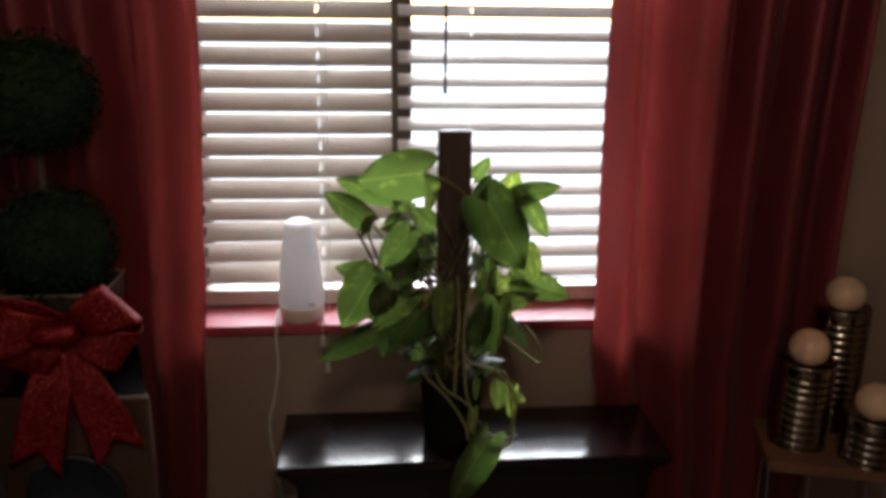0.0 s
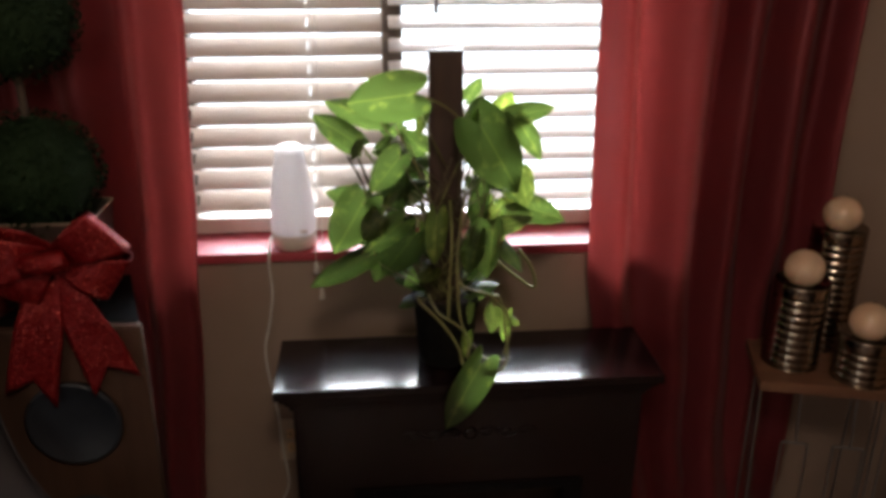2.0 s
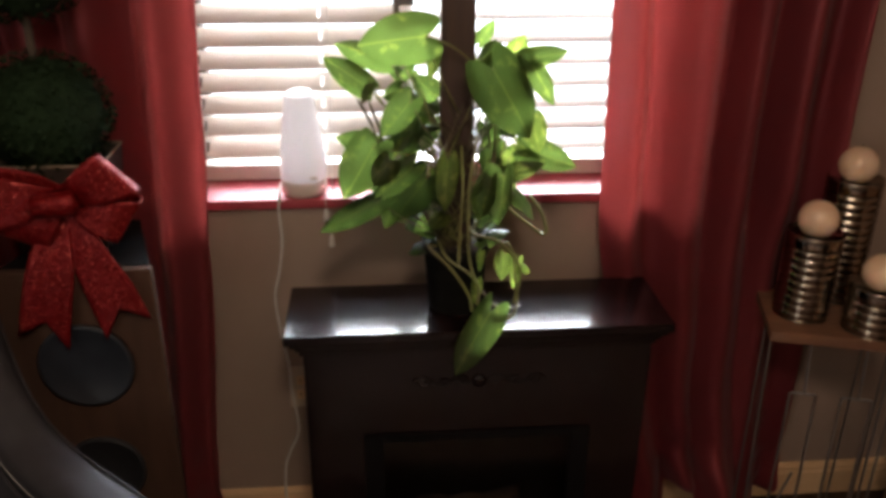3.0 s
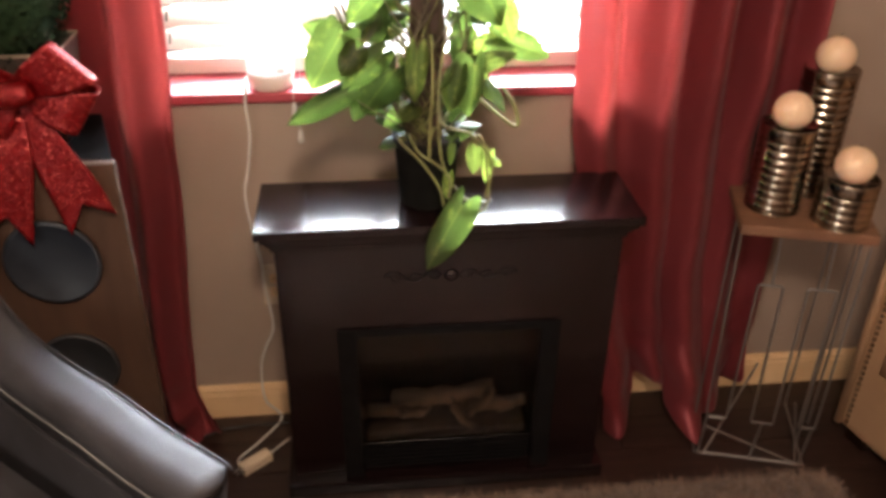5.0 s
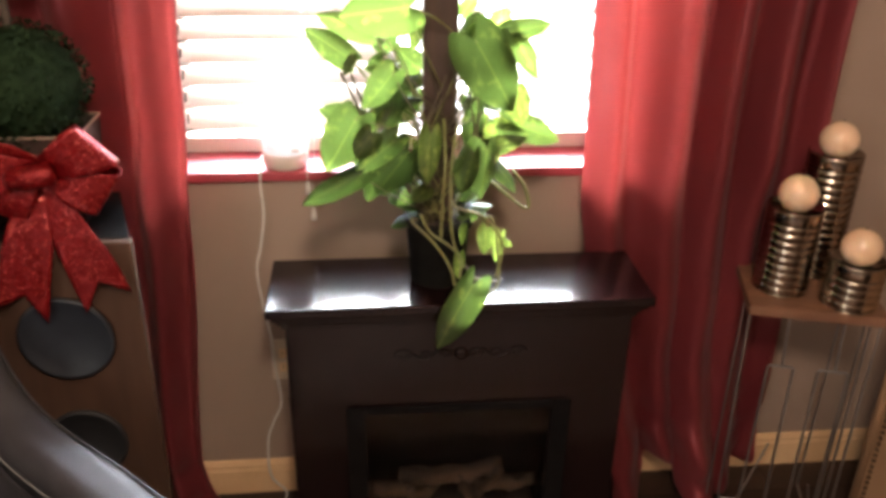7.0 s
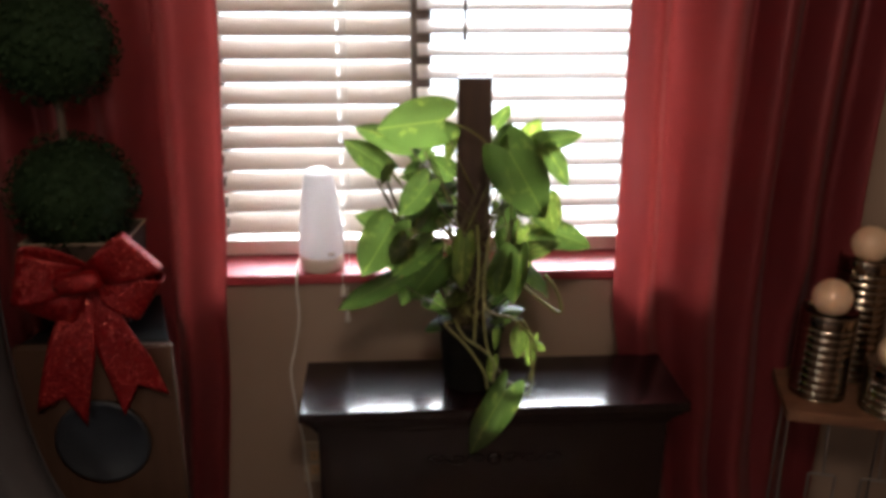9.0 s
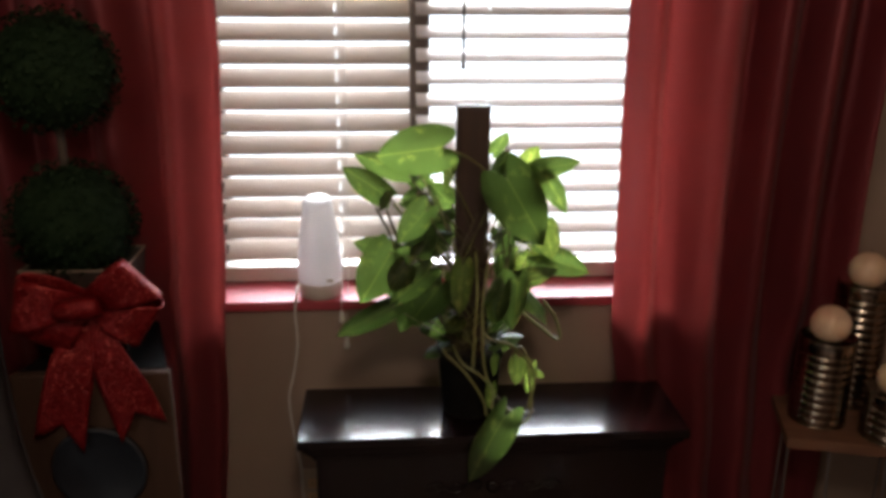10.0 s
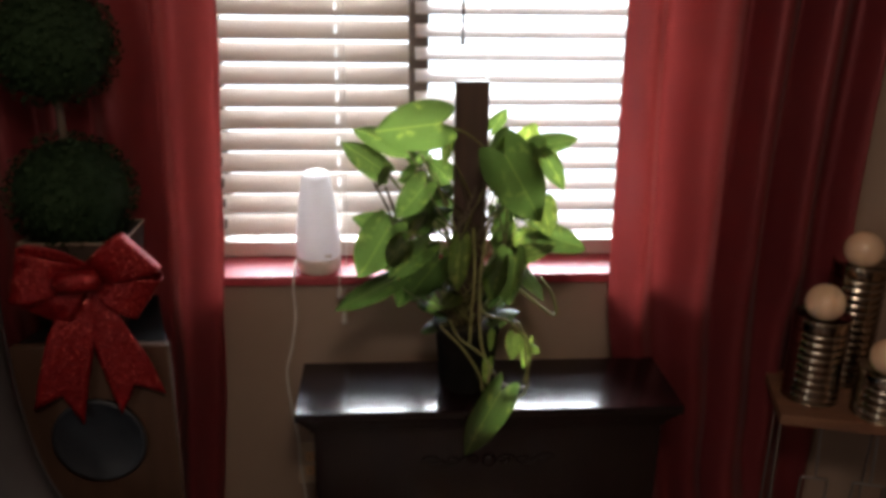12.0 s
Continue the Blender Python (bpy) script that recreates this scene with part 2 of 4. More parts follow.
# ---- building helpers ----
def part(name, bm, mat, parent=None, label="", smooth=False):
    """Links a bmesh as one mesh object, under a thing or a part where one is given."""
    mesh = bpy.data.meshes.new(name)
    bmesh.ops.recalc_face_normals(bm, faces=bm.faces)
    bm.to_mesh(mesh)
    bm.free()
    mesh.materials.append(mat)
    if smooth:
        for p in mesh.polygons:
            p.use_smooth = True
    ob = new(name, mesh)
    if parent is not None:
        ob.parent = parent
    if label:
        ob["label"] = label
    return ob


def thing(name, label, category, group="", at=(0, 0, 0), turn=0.0):
    ob = new(name)
    ob.empty_display_size = 0.05
    ob.matrix_basis = pose(*at, 0, 0, turn)
    return tagged(ob, label, category, group)


def box(bm, x0, x1, y0, y1, z0, z1, bevel=0.0, m=None):
    got = bmesh.ops.create_cube(bm, size=1.0)
    vs = got["verts"]
    for v in vs:
        v.co = Vector(((x0 + x1) / 2 + v.co.x * (x1 - x0), (y0 + y1) / 2 + v.co.y * (y1 - y0), (z0 + z1) / 2 + v.co.z * (z1 - z0)))
    if bevel:
        edges = list({e for v in vs for e in v.link_edges})
        done = bmesh.ops.bevel(bm, geom=edges, offset=bevel, segments=2, affect="EDGES", profile=0.6)
        vs = list({v for f in done["faces"] for v in f.verts} | {v for v in vs if v.is_valid})
    if m is not None:
        bmesh.ops.transform(bm, matrix=m, verts=vs)
    return vs


def boxed(x0, x1, y0, y1, z0, z1, bevel=0.0):
    bm = bmesh.new()
    box(bm, x0, x1, y0, y1, z0, z1, bevel)
    return bm


def lathe(bm, profile, steps=32, centre=(0, 0, 0)):
    """A round body from rows of (radius, height)."""
    rings = []
    for r, z in profile:
        rings.append([bm.verts.new((centre[0] + r * math.cos(2 * math.pi * i / steps), centre[1] + r * math.sin(2 * math.pi * i / steps), centre[2] + z)) for i in range(steps)])
    for a, b in zip(rings, rings[1:]):
        for i in range(steps):
            bm.faces.new((a[i], a[(i + 1) % steps], b[(i + 1) % steps], b[i]))
    bm.faces.new(rings[0])
    bm.faces.new(rings[-1])
    return bm


def tube(bm, points, radius, steps=8, closed=False):
    """A round rod along points; radius may be one number or one per point."""
    pts = [Vector(p) for p in points]
    rings = []
    up = Vector((0.13, 0.27, 0.95)).normalized()
    for i, p in enumerate(pts):
        a, b = pts[max(i - 1, 0)], pts[min(i + 1, len(pts) - 1)]
        way = (b - a).normalized()
        side = way.cross(up)
        if side.length < 0.05:
            side = way.cross(Vector((1, 0, 0)))
        side.normalize()
        over = side.cross(way)
        up = over
        r = radius[i] if isinstance(radius, (list, tuple)) else radius
        rings.append([bm.verts.new(p + r * (math.cos(2 * math.pi * k / steps) * side + math.sin(2 * math.pi * k / steps) * over)) for k in range(steps)])
    for a, b in zip(rings, rings[1:]):
        for k in range(steps):
            bm.faces.new((a[k], a[(k + 1) % steps], b[(k + 1) % steps], b[k]))
    bm.faces.new(rings[0])
    bm.faces.new(rings[-1])
    return bm


def spline(points, per=8):
    """Catmull-Rom through the points."""
    p = [Vector(q) for q in points]
    p = [2 * p[0] - p[1]] + p + [2 * p[-1] - p[-2]]
    out = []
    for i in range(1, len(p) - 2):
        for k in range(per):
            t = k / per
            out.append(0.5 * ((2 * p[i]) + (p[i + 1] - p[i - 1]) * t + (2 * p[i - 1] - 5 * p[i] + 4 * p[i + 1] - p[i + 2]) * t * t + (3 * p[i] - p[i - 1] - 3 * p[i + 1] + p[i + 2]) * t ** 3))
    out.append(p[-2])
    return out


def sweep_x(bm, profile, x0, x1, mitre=0.0):
    """A moulding along x from a profile of (y, z)."""
    rows = []
    ymin = max(y for y, z in profile)
    for x, sign in ((x0, -1), (x1, 1)):
        rows.append([bm.verts.new((x + sign * mitre * (ymin - y), y, z)) for y, z in profile])
    n = len(profile)
    for i in range(n):
        bm.faces.new((rows[0][i], rows[0][(i + 1) % n], rows[1][(i + 1) % n], rows[1][i]))
    bm.faces.new(rows[0])
    bm.faces.new(rows[1])
    return bm


def rod(bm, a, b, r, steps=8):
    return tube(bm, [a, b], r, steps)


def structure(ob, label, category):
    return tagged(ob, label, category, "", "structure")


# ---- the room ----
WALL_Y = 0.33          # inner face of the window wall
WIN = (-0.630, 0.49, 0.90, 2.05)   # the opening: x0, x1, z0, z1
XL, XR, YB, TOP = -2.7, 2.3, -3.6, 2.45

bm = bmesh.new()
for x0, x1, z0, z1 in ((XL - 0.12, WIN[0], 0, TOP), (WIN[1], XR + 0.12, 0, TOP), (WIN[0], WIN[1], 0, WIN[2]), (WIN[0], WIN[1], WIN[3], TOP)):
    box(bm, x0, x1, WALL_Y, WALL_Y + 0.24, z0, z1)
structure(part("wall_north", bm, M_WALL), "taupe painted wall with the window opening", "wall")
structure(part("wall_west", boxed(XL - 0.12, XL, YB, WALL_Y, 0, TOP), M_WALL), "taupe painted side wall", "wall")
structure(part("wall_east", boxed(XR, XR + 0.12, YB, WALL_Y, 0, TOP), M_WALL), "taupe painted side wall", "wall")
structure(part("wall_south", boxed(XL - 0.12, XR + 0.12, YB - 0.12, YB, 0, TOP), M_WALL), "taupe painted wall behind the room", "wall")
structure(part("ceiling", boxed(XL - 0.12, XR + 0.12, YB - 0.12, WALL_Y + 0.24, TOP, TOP + 0.1), M_CEIL), "off-white ceiling", "ceiling")
floor = structure(part("floor", boxed(XL - 0.12, XR + 0.12, YB - 0.12, WALL_Y + 0.24, -0.12, -0.012), M_FLOOR), "dark stained wooden floor", "floor")

BASE = [(WALL_Y, 0.0), (WALL_Y - 0.016, 0.0), (WALL_Y - 0.016, 0.072), (WALL_Y - 0.012, 0.082), (WALL_Y - 0.013, 0.088), (WALL_Y - 0.006, 0.1), (WALL_Y, 0.101)]
structure(part("baseboard", sweep_x(bmesh.new(), BASE, XL, XR), M_TRIM), "cream painted baseboard along the window wall", "baseboard")

# window sill: red painted board with a rounded nose
bm = bmesh.new()
box(bm, WIN[0] - 0.03, WIN[1] + 0.03, WALL_Y - 0.016, WALL_Y - 0.0005, 0.891, 0.914, 0.005)
box(bm, WIN[0], WIN[1], WALL_Y - 0.004, WALL_Y + 0.17, 0.895, 0.9135)
structure(part("window_sill", bm, M_SILL), "red painted wooden window sill", "window sill")

# window: frame, middle post, meeting rail and panes
window = structure(new("window_1"), "double window with dark frame and a middle post", "window")
FY = WALL_Y + 0.175
for name, b in (("window_frame", (WIN[0], WIN[0] + 0.04, FY, FY + 0.05, 0.93, WIN[3])), ("window_frame", (WIN[1] - 0.04, WIN[1], FY, FY + 0.05, 0.93, WIN[3])),
                ("window_frame", (WIN[0] + 0.04, WIN[1] - 0.04, FY, FY + 0.05, WIN[3] - 0.04, WIN[3])), ("window_frame", (WIN[0] + 0.04, WIN[1] - 0.04, FY, FY + 0.05, 0.916, 0.955)),
                ("middle_post", (-0.157, -0.110, FY - 0.01, FY + 0.05, 0.965, WIN[3] - 0.04)),
                ("meeting_rail", (WIN[0] + 0.04, -0.157, FY, FY + 0.04, 1.63, 1.665)), ("meeting_rail", (-0.110, WIN[1] - 0.04, FY, FY + 0.04, 1.63, 1.665))):
    part(name, boxed(*b, 0.004), M_FRAME, window)
for x0, x1 in ((WIN[0] + 0.04, -0.157), (-0.110, WIN[1] - 0.04)):
    for z0, z1 in ((0.965, 1.63), (1.665, WIN[3] - 0.04)):
        pane = part("pane", boxed(x0, x1, FY + 0.018, FY + 0.022, z0, z1), M_GLASS, window)
        pane.visible_shadow = False


# ---- blinds ----
def venetian_blind(x0, x1, tilt, routes, label):
    blind = thing("venetian_blind", label, "window blind", "white slatted blinds in the window", at=((x0 + x1) / 2, WALL_Y + 0.135, 0))
    half = (x1 - x0) / 2
    part("headrail", boxed(-half, half, -0.025, 0.03, 1.99, 2.045, 0.004), M_SLAT, blind)
    part("bottom_rail", boxed(-half, half, -0.024, 0.024, 0.917, 0.956, 0.005), M_SLAT, blind)
    bm = bmesh.new()
    rows = []
    n = 8
    for i in range(n + 1):
        s = i / n - 0.5
        rows.append((s * 0.05, 0.0025 * (1 - 4 * s * s)))
    outline = [(y, z + 0.0014) for y, z in rows] + [(y, z - 0.0014) for y, z in reversed(rows)]
    # each slat has a slot where the lift cord passes
    edges = [-half] + [v for r in sorted(routes) for v in (r - 0.0032, r + 0.0032)] + [half]
    for k in range(0, len(edges), 2):
        sweep_x(bm, outline, edges[k], edges[k + 1])
    for r in routes:
        for part_of in ([p for p in rows if p[0] < -0.012], [p for p in rows if p[0] > 0.012]):
            sweep_x(bm, [(y, z + 0.0014) for y, z in part_of] + [(y, z - 0.0014) for y, z in reversed(part_of)], r - 0.0032, r + 0.0032)
    mesh = None
    count = 20
    for i in range(count):
        z = 0.992 + i * 0.0507
        turn = Matrix.Translation((0, 0, z)) @ Matrix.Rotation(radians(tilt + random.uniform(-1.5, 1.5)), 4, "X") @ Matrix.Rotation(radians(random.uniform(-0.15, 0.15)), 4, "Y")
        if mesh is None:
            ob = part("slat", bm, M_SLAT, blind)
            mesh = ob.data
        else:
            ob = new("slat", mesh)
            ob.parent = blind
        ob.matrix_basis = turn
    for x in routes:
        for y in (-0.024, 0.024):
            part("ladder_string", rod(bmesh.new(), (x, y, 0.95), (x, y, 2.0), 0.0008, 5), M_CORD, blind)
    return blind


left_blind = venetian_blind(-0.626, -0.157, 50, (0.0695, -0.204), "white slatted blind with its slats nearly closed")
right_blind = venetian_blind(-0.143, 0.483, 28, (-0.147, 0.250), "white slatted blind, half open, bright with daylight")


# ---- outside ----
structure(part("ground", boxed(-60, 60, WALL_Y + 0.25, 90, -0.6, -0.5), M_GROUND), "pale sunlit ground outside the window", "ground")

# ---- mantel fireplace ----
mantel = thing("electric_fireplace", "dark mahogany electric fireplace with mantel shelf and log insert", "fireplace")
TOPZ = 0.74
bm = bmesh.new()
box(bm, -0.4, 0.4, 0.0, 0.226, TOPZ - 0.022, TOPZ, 0.004)
part("mantel_shelf", bm, M_MANTEL, mantel)
bm = bmesh.new()
for x0, x1, y0, z0, z1 in ((-0.39, 0.39, 0.008, TOPZ - 0.034, TOPZ - 0.0225), (-0.381, 0.381, 0.017, TOPZ - 0.046, TOPZ - 0.0342), (-0.373, 0.373, 0.024, TOPZ - 0.06, TOPZ - 0.0462)):
    box(bm, x0, x1, y0, 0.22, z0, z1, 0.004)
part("crown_moulding", bm, M_MANTEL, mantel)
BF, OX, OZ0, OZ1 = 0.03, 0.205, 0.045, 0.457
for name, x0, x1, z0, z1 in (("pilaster", -0.365, -OX, 0.04, TOPZ - 0.0605), ("pilaster", OX, 0.365, 0.04, TOPZ - 0.0605), ("frieze", -OX, OX, OZ1, TOPZ - 0.0605)):
    part(name, boxed(x0, x1, BF, 0.205, z0, z1), M_MANTEL, mantel)
part("base", boxed(-0.385, 0.385, 0.008, 0.215, 0.0, 0.0398, 0.005), M_MANTEL, mantel)
bm = bmesh.new()
for x0, x1, z0, z1 in ((-OX - 0.042, -OX - 0.0005, 0.04, OZ1 + 0.02), (OX + 0.0005, OX + 0.042, 0.04, OZ1 + 0.02), (-OX, OX, OZ1, OZ1 + 0.02)):
    box(bm, x0, x1, BF - 0.008, BF - 0.0005, z0, z1, 0.002)
part("surround_trim", bm, M_INSERT, mantel)
bm = bmesh.new()
box(bm, -OX, OX, 0.19, 0.203, OZ0, OZ1)
box(bm, -OX, OX, 0.06, 0.19, OZ0, 0.11)
part("firebox", bm, M_INSERT, mantel, "black metal firebox")
for i in range(5):
    ob = part("louvre", boxed(-OX + 0.006, OX - 0.006, -0.008, 0.008, -0.002, 0.002, 0.001), M_INSERT, mantel)
    ob.matrix_basis = pose(0, BF + 0.012, 0.055 + i * 0.0125, -28)
part("ember_bed", boxed(-OX + 0.01, OX - 0.01, 0.07, 0.185, 0.1105, 0.138, 0.01), M_EMBER, mantel)


def log_mesh(length, r):
    bm = bmesh.new()
    pts = [Vector((length * (i / 10 - 0.5), 0.008 * math.sin(i * 0.9), 0.006 * math.cos(i * 1.3))) for i in range(11)]
    tube(bm, pts, [r * (0.85 + 0.25 * noise.noise((i * 0.7, length * 9, 0))) for i in range(11)], 12)
    for v in bm.verts:
        v.co += 0.007 * Vector(noise.noise_vector(v.co * 45))
    return bm


for x, y, z, ln, r, ry, rz in ((-0.115, 0.125, 0.158, 0.17, 0.022, 3, 6), (0.125, 0.12, 0.166, 0.15, 0.021, -3, -8), (0.0, 0.14, 0.183, 0.25, 0.027, -1, 3), (-0.075, 0.10, 0.17, 0.1, 0.016, 25, 40), (0.035, 0.095, 0.166, 0.1, 0.015, 30, -50), (0.09, 0.105, 0.18, 0.09, 0.014, -28, 30)):
    ob = part("fire_log", log_mesh(ln, r), M_LOG, mantel, "greyish brown ceramic log", smooth=True)
    ob.matrix_basis = pose(x, y, z, 0, ry, rz)
glass = part("front_glass", boxed(-OX, OX, BF + 0.022, BF + 0.025, 0.118, OZ1), M_SMOKED, mantel, "smoked glass front")
# carved scroll ornament on the frieze
carving = part("carved_ornament", lathe(bmesh.new(), [(0.004, -0.004), (0.012, -0.002), (0.016, 0.0), (0.010, 0.004), (0.004, 0.006)], 20), M_MANTEL, mantel, smooth=True)
carving.matrix_basis = pose(0, BF - 0.001, 0.604, 90)
for s in (-1, 1):
    for k in range(3):
        cx = s * (0.036 + 0.042 * k)
        turns = [(cx + s * (0.022 - 0.0012 * j) * math.cos(j * 0.5), -BF + 0.001 + BF - 0.003, (0.012 - 0.0006 * j) * math.sin(j * 0.5 + (k % 2) * 3.1)) for j in range(18)]
        scroll = part("scroll", tube(bmesh.new(), [(x, z, -y) for x, y, z in turns], 0.003, 6), M_MANTEL, carving, smooth=True)


# ---- curtains ----
def curtain(name, label, left, right, folds, depth, y_of, hem, top=2.2, phase=0.0, seed=0):
    """A pleated curtain. left, right: rows (z, x); hem(u): its lower edge; y_of(u, z): the mean plane."""
    bm = bmesh.new()
    nu, nz = 150, 64

    def edge(rows, z):
        for (z0, x0), (z1, x1) in zip(rows, rows[1:]):
            if z <= z1:
                f = min(max((z - z0) / (z1 - z0), 0), 1)
                f = f * f * (3 - 2 * f)
                return x0 + (x1 - x0) * f
        return rows[-1][1]
    grid = []
    for j in range(nz + 1):
        row = []
        for i in range(nu + 1):
            u = i / nu
            low = hem(u)
            z = low + (top - low) * (j / nz) ** 1.4
            a, b = edge(left, z), edge(right, z)
            warp = u + 0.07 * noise.noise((u * 3.1, z * 0.7, seed)) * math.sin(math.pi * u)
            ang = 2 * math.pi * folds * warp + phase + 0.9 * noise.noise((u * 2, z * 0.9, seed + 5))
            amp = depth(u, z) * (0.75 + 0.5 * noise.noise((u * 4, z * 0.5, seed + 9)))
            x = a + (b - a) * u + 0.010 * math.cos(ang) * math.sin(math.pi * u)
            y = y_of(u, z) + amp * (math.sin(ang) + 0.16 * math.sin(2 * ang + 0.8 + 2 * u)) + 0.003 * noise.noise((u * 9, z * 2.2, seed + 2)) + 0.011 * math.sin(34 * u + 36 * z) * math.exp(-((z - 0.18) / 0.13) ** 2 - ((u - 0.42) / 0.2) ** 2) + 0.034 * max(0.0, 1 - z / 0.42) * noise.noise((u * 7 + z * 6, z * 13 - u * 5, seed + 7))
            row.append(bm.verts.new((x, y, z)))
        grid.append(row)
    for j in range(nz):
        for i in range(nu):
            bm.faces.new((grid[j][i], grid[j][i + 1], grid[j + 1][i + 1], grid[j + 1][i]))
    ob = part(name, bm, M_CURTAIN, None, smooth=True)
    thick = ob.modifiers.new("thickness", "SOLIDIFY")
    thick.thickness, thick.offset = 0.003, 0
    return tagged(ob, label, "curtain", "red curtains at the window")


curtain("curtain", "dark red satin curtain hanging in soft folds to the floor", [(0, -1.05), (2.2, -1.07)], [(0, -0.575), (0.16, -0.616), (0.8, -0.575), (1.1, -0.558), (1.5, -0.543), (2.2, -0.53)],
        4.4, lambda u, z: 0.042 - 0.012 * u, lambda u, z: 0.242, lambda u: 0.003, phase=0.3, seed=1)


def right_hem(u):
    return 0.003 + 0.13 * math.exp(-((u - 0.32) / 0.12) ** 2) + 0.045 * math.exp(-((u - 1.0) / 0.2) ** 2)


def right_plane(u, z):
    flare = max(0.0, 1 - z / 0.5) ** 1.5 * (0.09 * math.exp(-((u - 0.04) / 0.13) ** 2) + 0.13 * math.exp(-((u - 0.58) / 0.17) ** 2))
    behind = 0.04 * min(max((u - 0.62) / 0.2, 0), 1) * min(max((0.95 - z) / 0.2, 0), 1)
    return 0.243 + 0.022 * min(max((u - 0.6) / 0.25, 0), 1) - flare + 0.6 * behind


def right_depth(u, z):
    free = min(max((z - 0.76) / 0.2, 0), 1) * (1 - 0.75 * min(max((u - 0.68) / 0.2, 0), 1))
    return (0.016 + 0.026 * free + (0.024 - 0.012 * free) * min(u / 0.4, 1) * (1 - 0.5 * min(max((u - 0.7) / 0.2, 0), 1))) * (1 - 0.6 * min(max((u - 0.62) / 0.2, 0), 1) * min(max((0.95 - z) / 0.2, 0), 1))


curtain("curtain", "red satin curtain, hem bunched up behind the fireplace", [(0, 0.437), (0.5, 0.345), (0.9, 0.293), (1.5, 0.282), (2.2, 0.28)],
        [(0, 0.852), (0.45, 0.852), (0.8, 0.845), (1.1, 0.835), (2.2, 0.85)],
        4.3, right_depth, right_plane, right_hem, phase=2.4, seed=4)

# ---- plant ----
plant = thing("potted_pothos", "leafy green pothos climbing a brown wooden post in a black pot", "plant", at=(-0.045, 0.12, TOPZ))
bm = bmesh.new()
lathe(bm, [(0.052, 0), (0.056, 0.003), (0.066, 0.125), (0.07, 0.127), (0.071, 0.15), (0.067, 0.151), (0.063, 0.12), (0.03, 0.12)], 36)
part("pot", bm, M_POT, plant, "black plastic pot", smooth=True)
part("soil", lathe(bmesh.new(), [(0.062, 0.121), (0.063, 0.142), (0.02, 0.147)], 24), M_SOIL, plant)
part("post", boxed(-0.034, 0.031, -0.012, 0.014, 0.1, 0.645, 0.003), M_POLE, plant, "flat brown wooden post")

POTHOS = Vector((-0.045, 0.12, TOPZ))


def leaf_mesh(name, fold, droop, mat, twist=0.2, curl=0.35):
    """A heart-shaped blade one unit long, from its stalk at the origin along +y, a unit wide, thin with a raised midrib."""
    bm = bmesh.new()
    rows = []
    n, k = 16, 4
    for i in range(n + 1):
        v = i / n
        u = v + 0.10 * (1 - v)
        half = 0.5 * min(1.0, u / 0.30) ** 0.55 * (1 - max(0.0, (u - 0.30) / 0.70) ** 2.5) if u > 0.30 else 0.5 * math.sin(0.5 * math.pi * u / 0.30) ** 0.6
        half = half if i < n else 0.0
        row = []
        for j in range(-k, k + 1):
            s = j / k
            back = -0.24 * (1 - v) ** 4 * abs(s) * (1.7 - abs(s)) * 1.35
            z = fold * abs(s) * half - droop * v * v + 0.05 * math.sin(7 * v + 3 * s) * abs(s) * half * 2 + twist * s * v * half - curl * s * s * half
            row.append(bm.verts.new((s * half, v + back, z)))
        rows.append(row)
    for a, b in zip(rows, rows[1:]):
        for j in range(2 * k):
            bm.faces.new((a[j], a[j + 1], b[j + 1], b[j]))
    bmesh.ops.remove_doubles(bm, verts=bm.verts, dist=0.0005)
    mesh = bpy.data.meshes.new(name)
    bm.to_mesh(mesh)
    bm.free()
    mesh.materials.append(mat)
    for p in mesh.polygons:
        p.use_smooth = True
    return mesh


LEAVES = [leaf_mesh("leaf", f, d, m) for f, d, m in ((0.12, 0.12, M_LEAF), (0.25, 0.18, M_LEAF), (0.08, 0.22, M_LEAF), (0.15, 0.12, M_LEAF_PALE), (0.3, 0.1, M_LEAF_PALE), (-0.25, 0.2, M_LEAF), (-0.18, 0.26, M_LEAF), (0.42, 0.25, M_LEAF))]


def leaf(base, tip, width, face, which=None, stalk=True):
    """One leaf with its stalk on the plant; face: the way its upper side looks."""
    base, tip = Vector(base), Vector(tip)
    if which is None and width > 0.075:
        which, face = 2, (0.05, -1.0, 0.22)
    along = tip - base
    length = along.length
    along.normalize()
    out = (Vector(face) - Vector(face).dot(along) * along).normalized()
    side = along.cross(out)
    m = Matrix((side, along, out)).transposed().to_4x4()
    ob = new("leaf", LEAVES[which if which is not None else random.randrange(len(LEAVES))])
    ob.parent = plant
    ob.matrix_basis = Matrix.Translation(base - POTHOS) @ m @ Matrix.Diagonal((width, length, (width + length) / 2, 1))
    if stalk:
        root = Vector((POTHOS.x + random.uniform(-0.03, 0.03), POTHOS.y + random.uniform(-0.03, 0.01), max(base.z - random.uniform(0.08, 0.2), TOPZ + 0.14)))
        mid = (root + base) / 2 + Vector((0.2 * (base.x - root.x), -0.01, 0.02))
        part("leaf_stalk", tube(bmesh.new(), [p - POTHOS for p in spline([root, mid, base], 5)], 0.0017, 6), M_VINE if random.random() < 0.5 else M_STEM, plant, smooth=True)


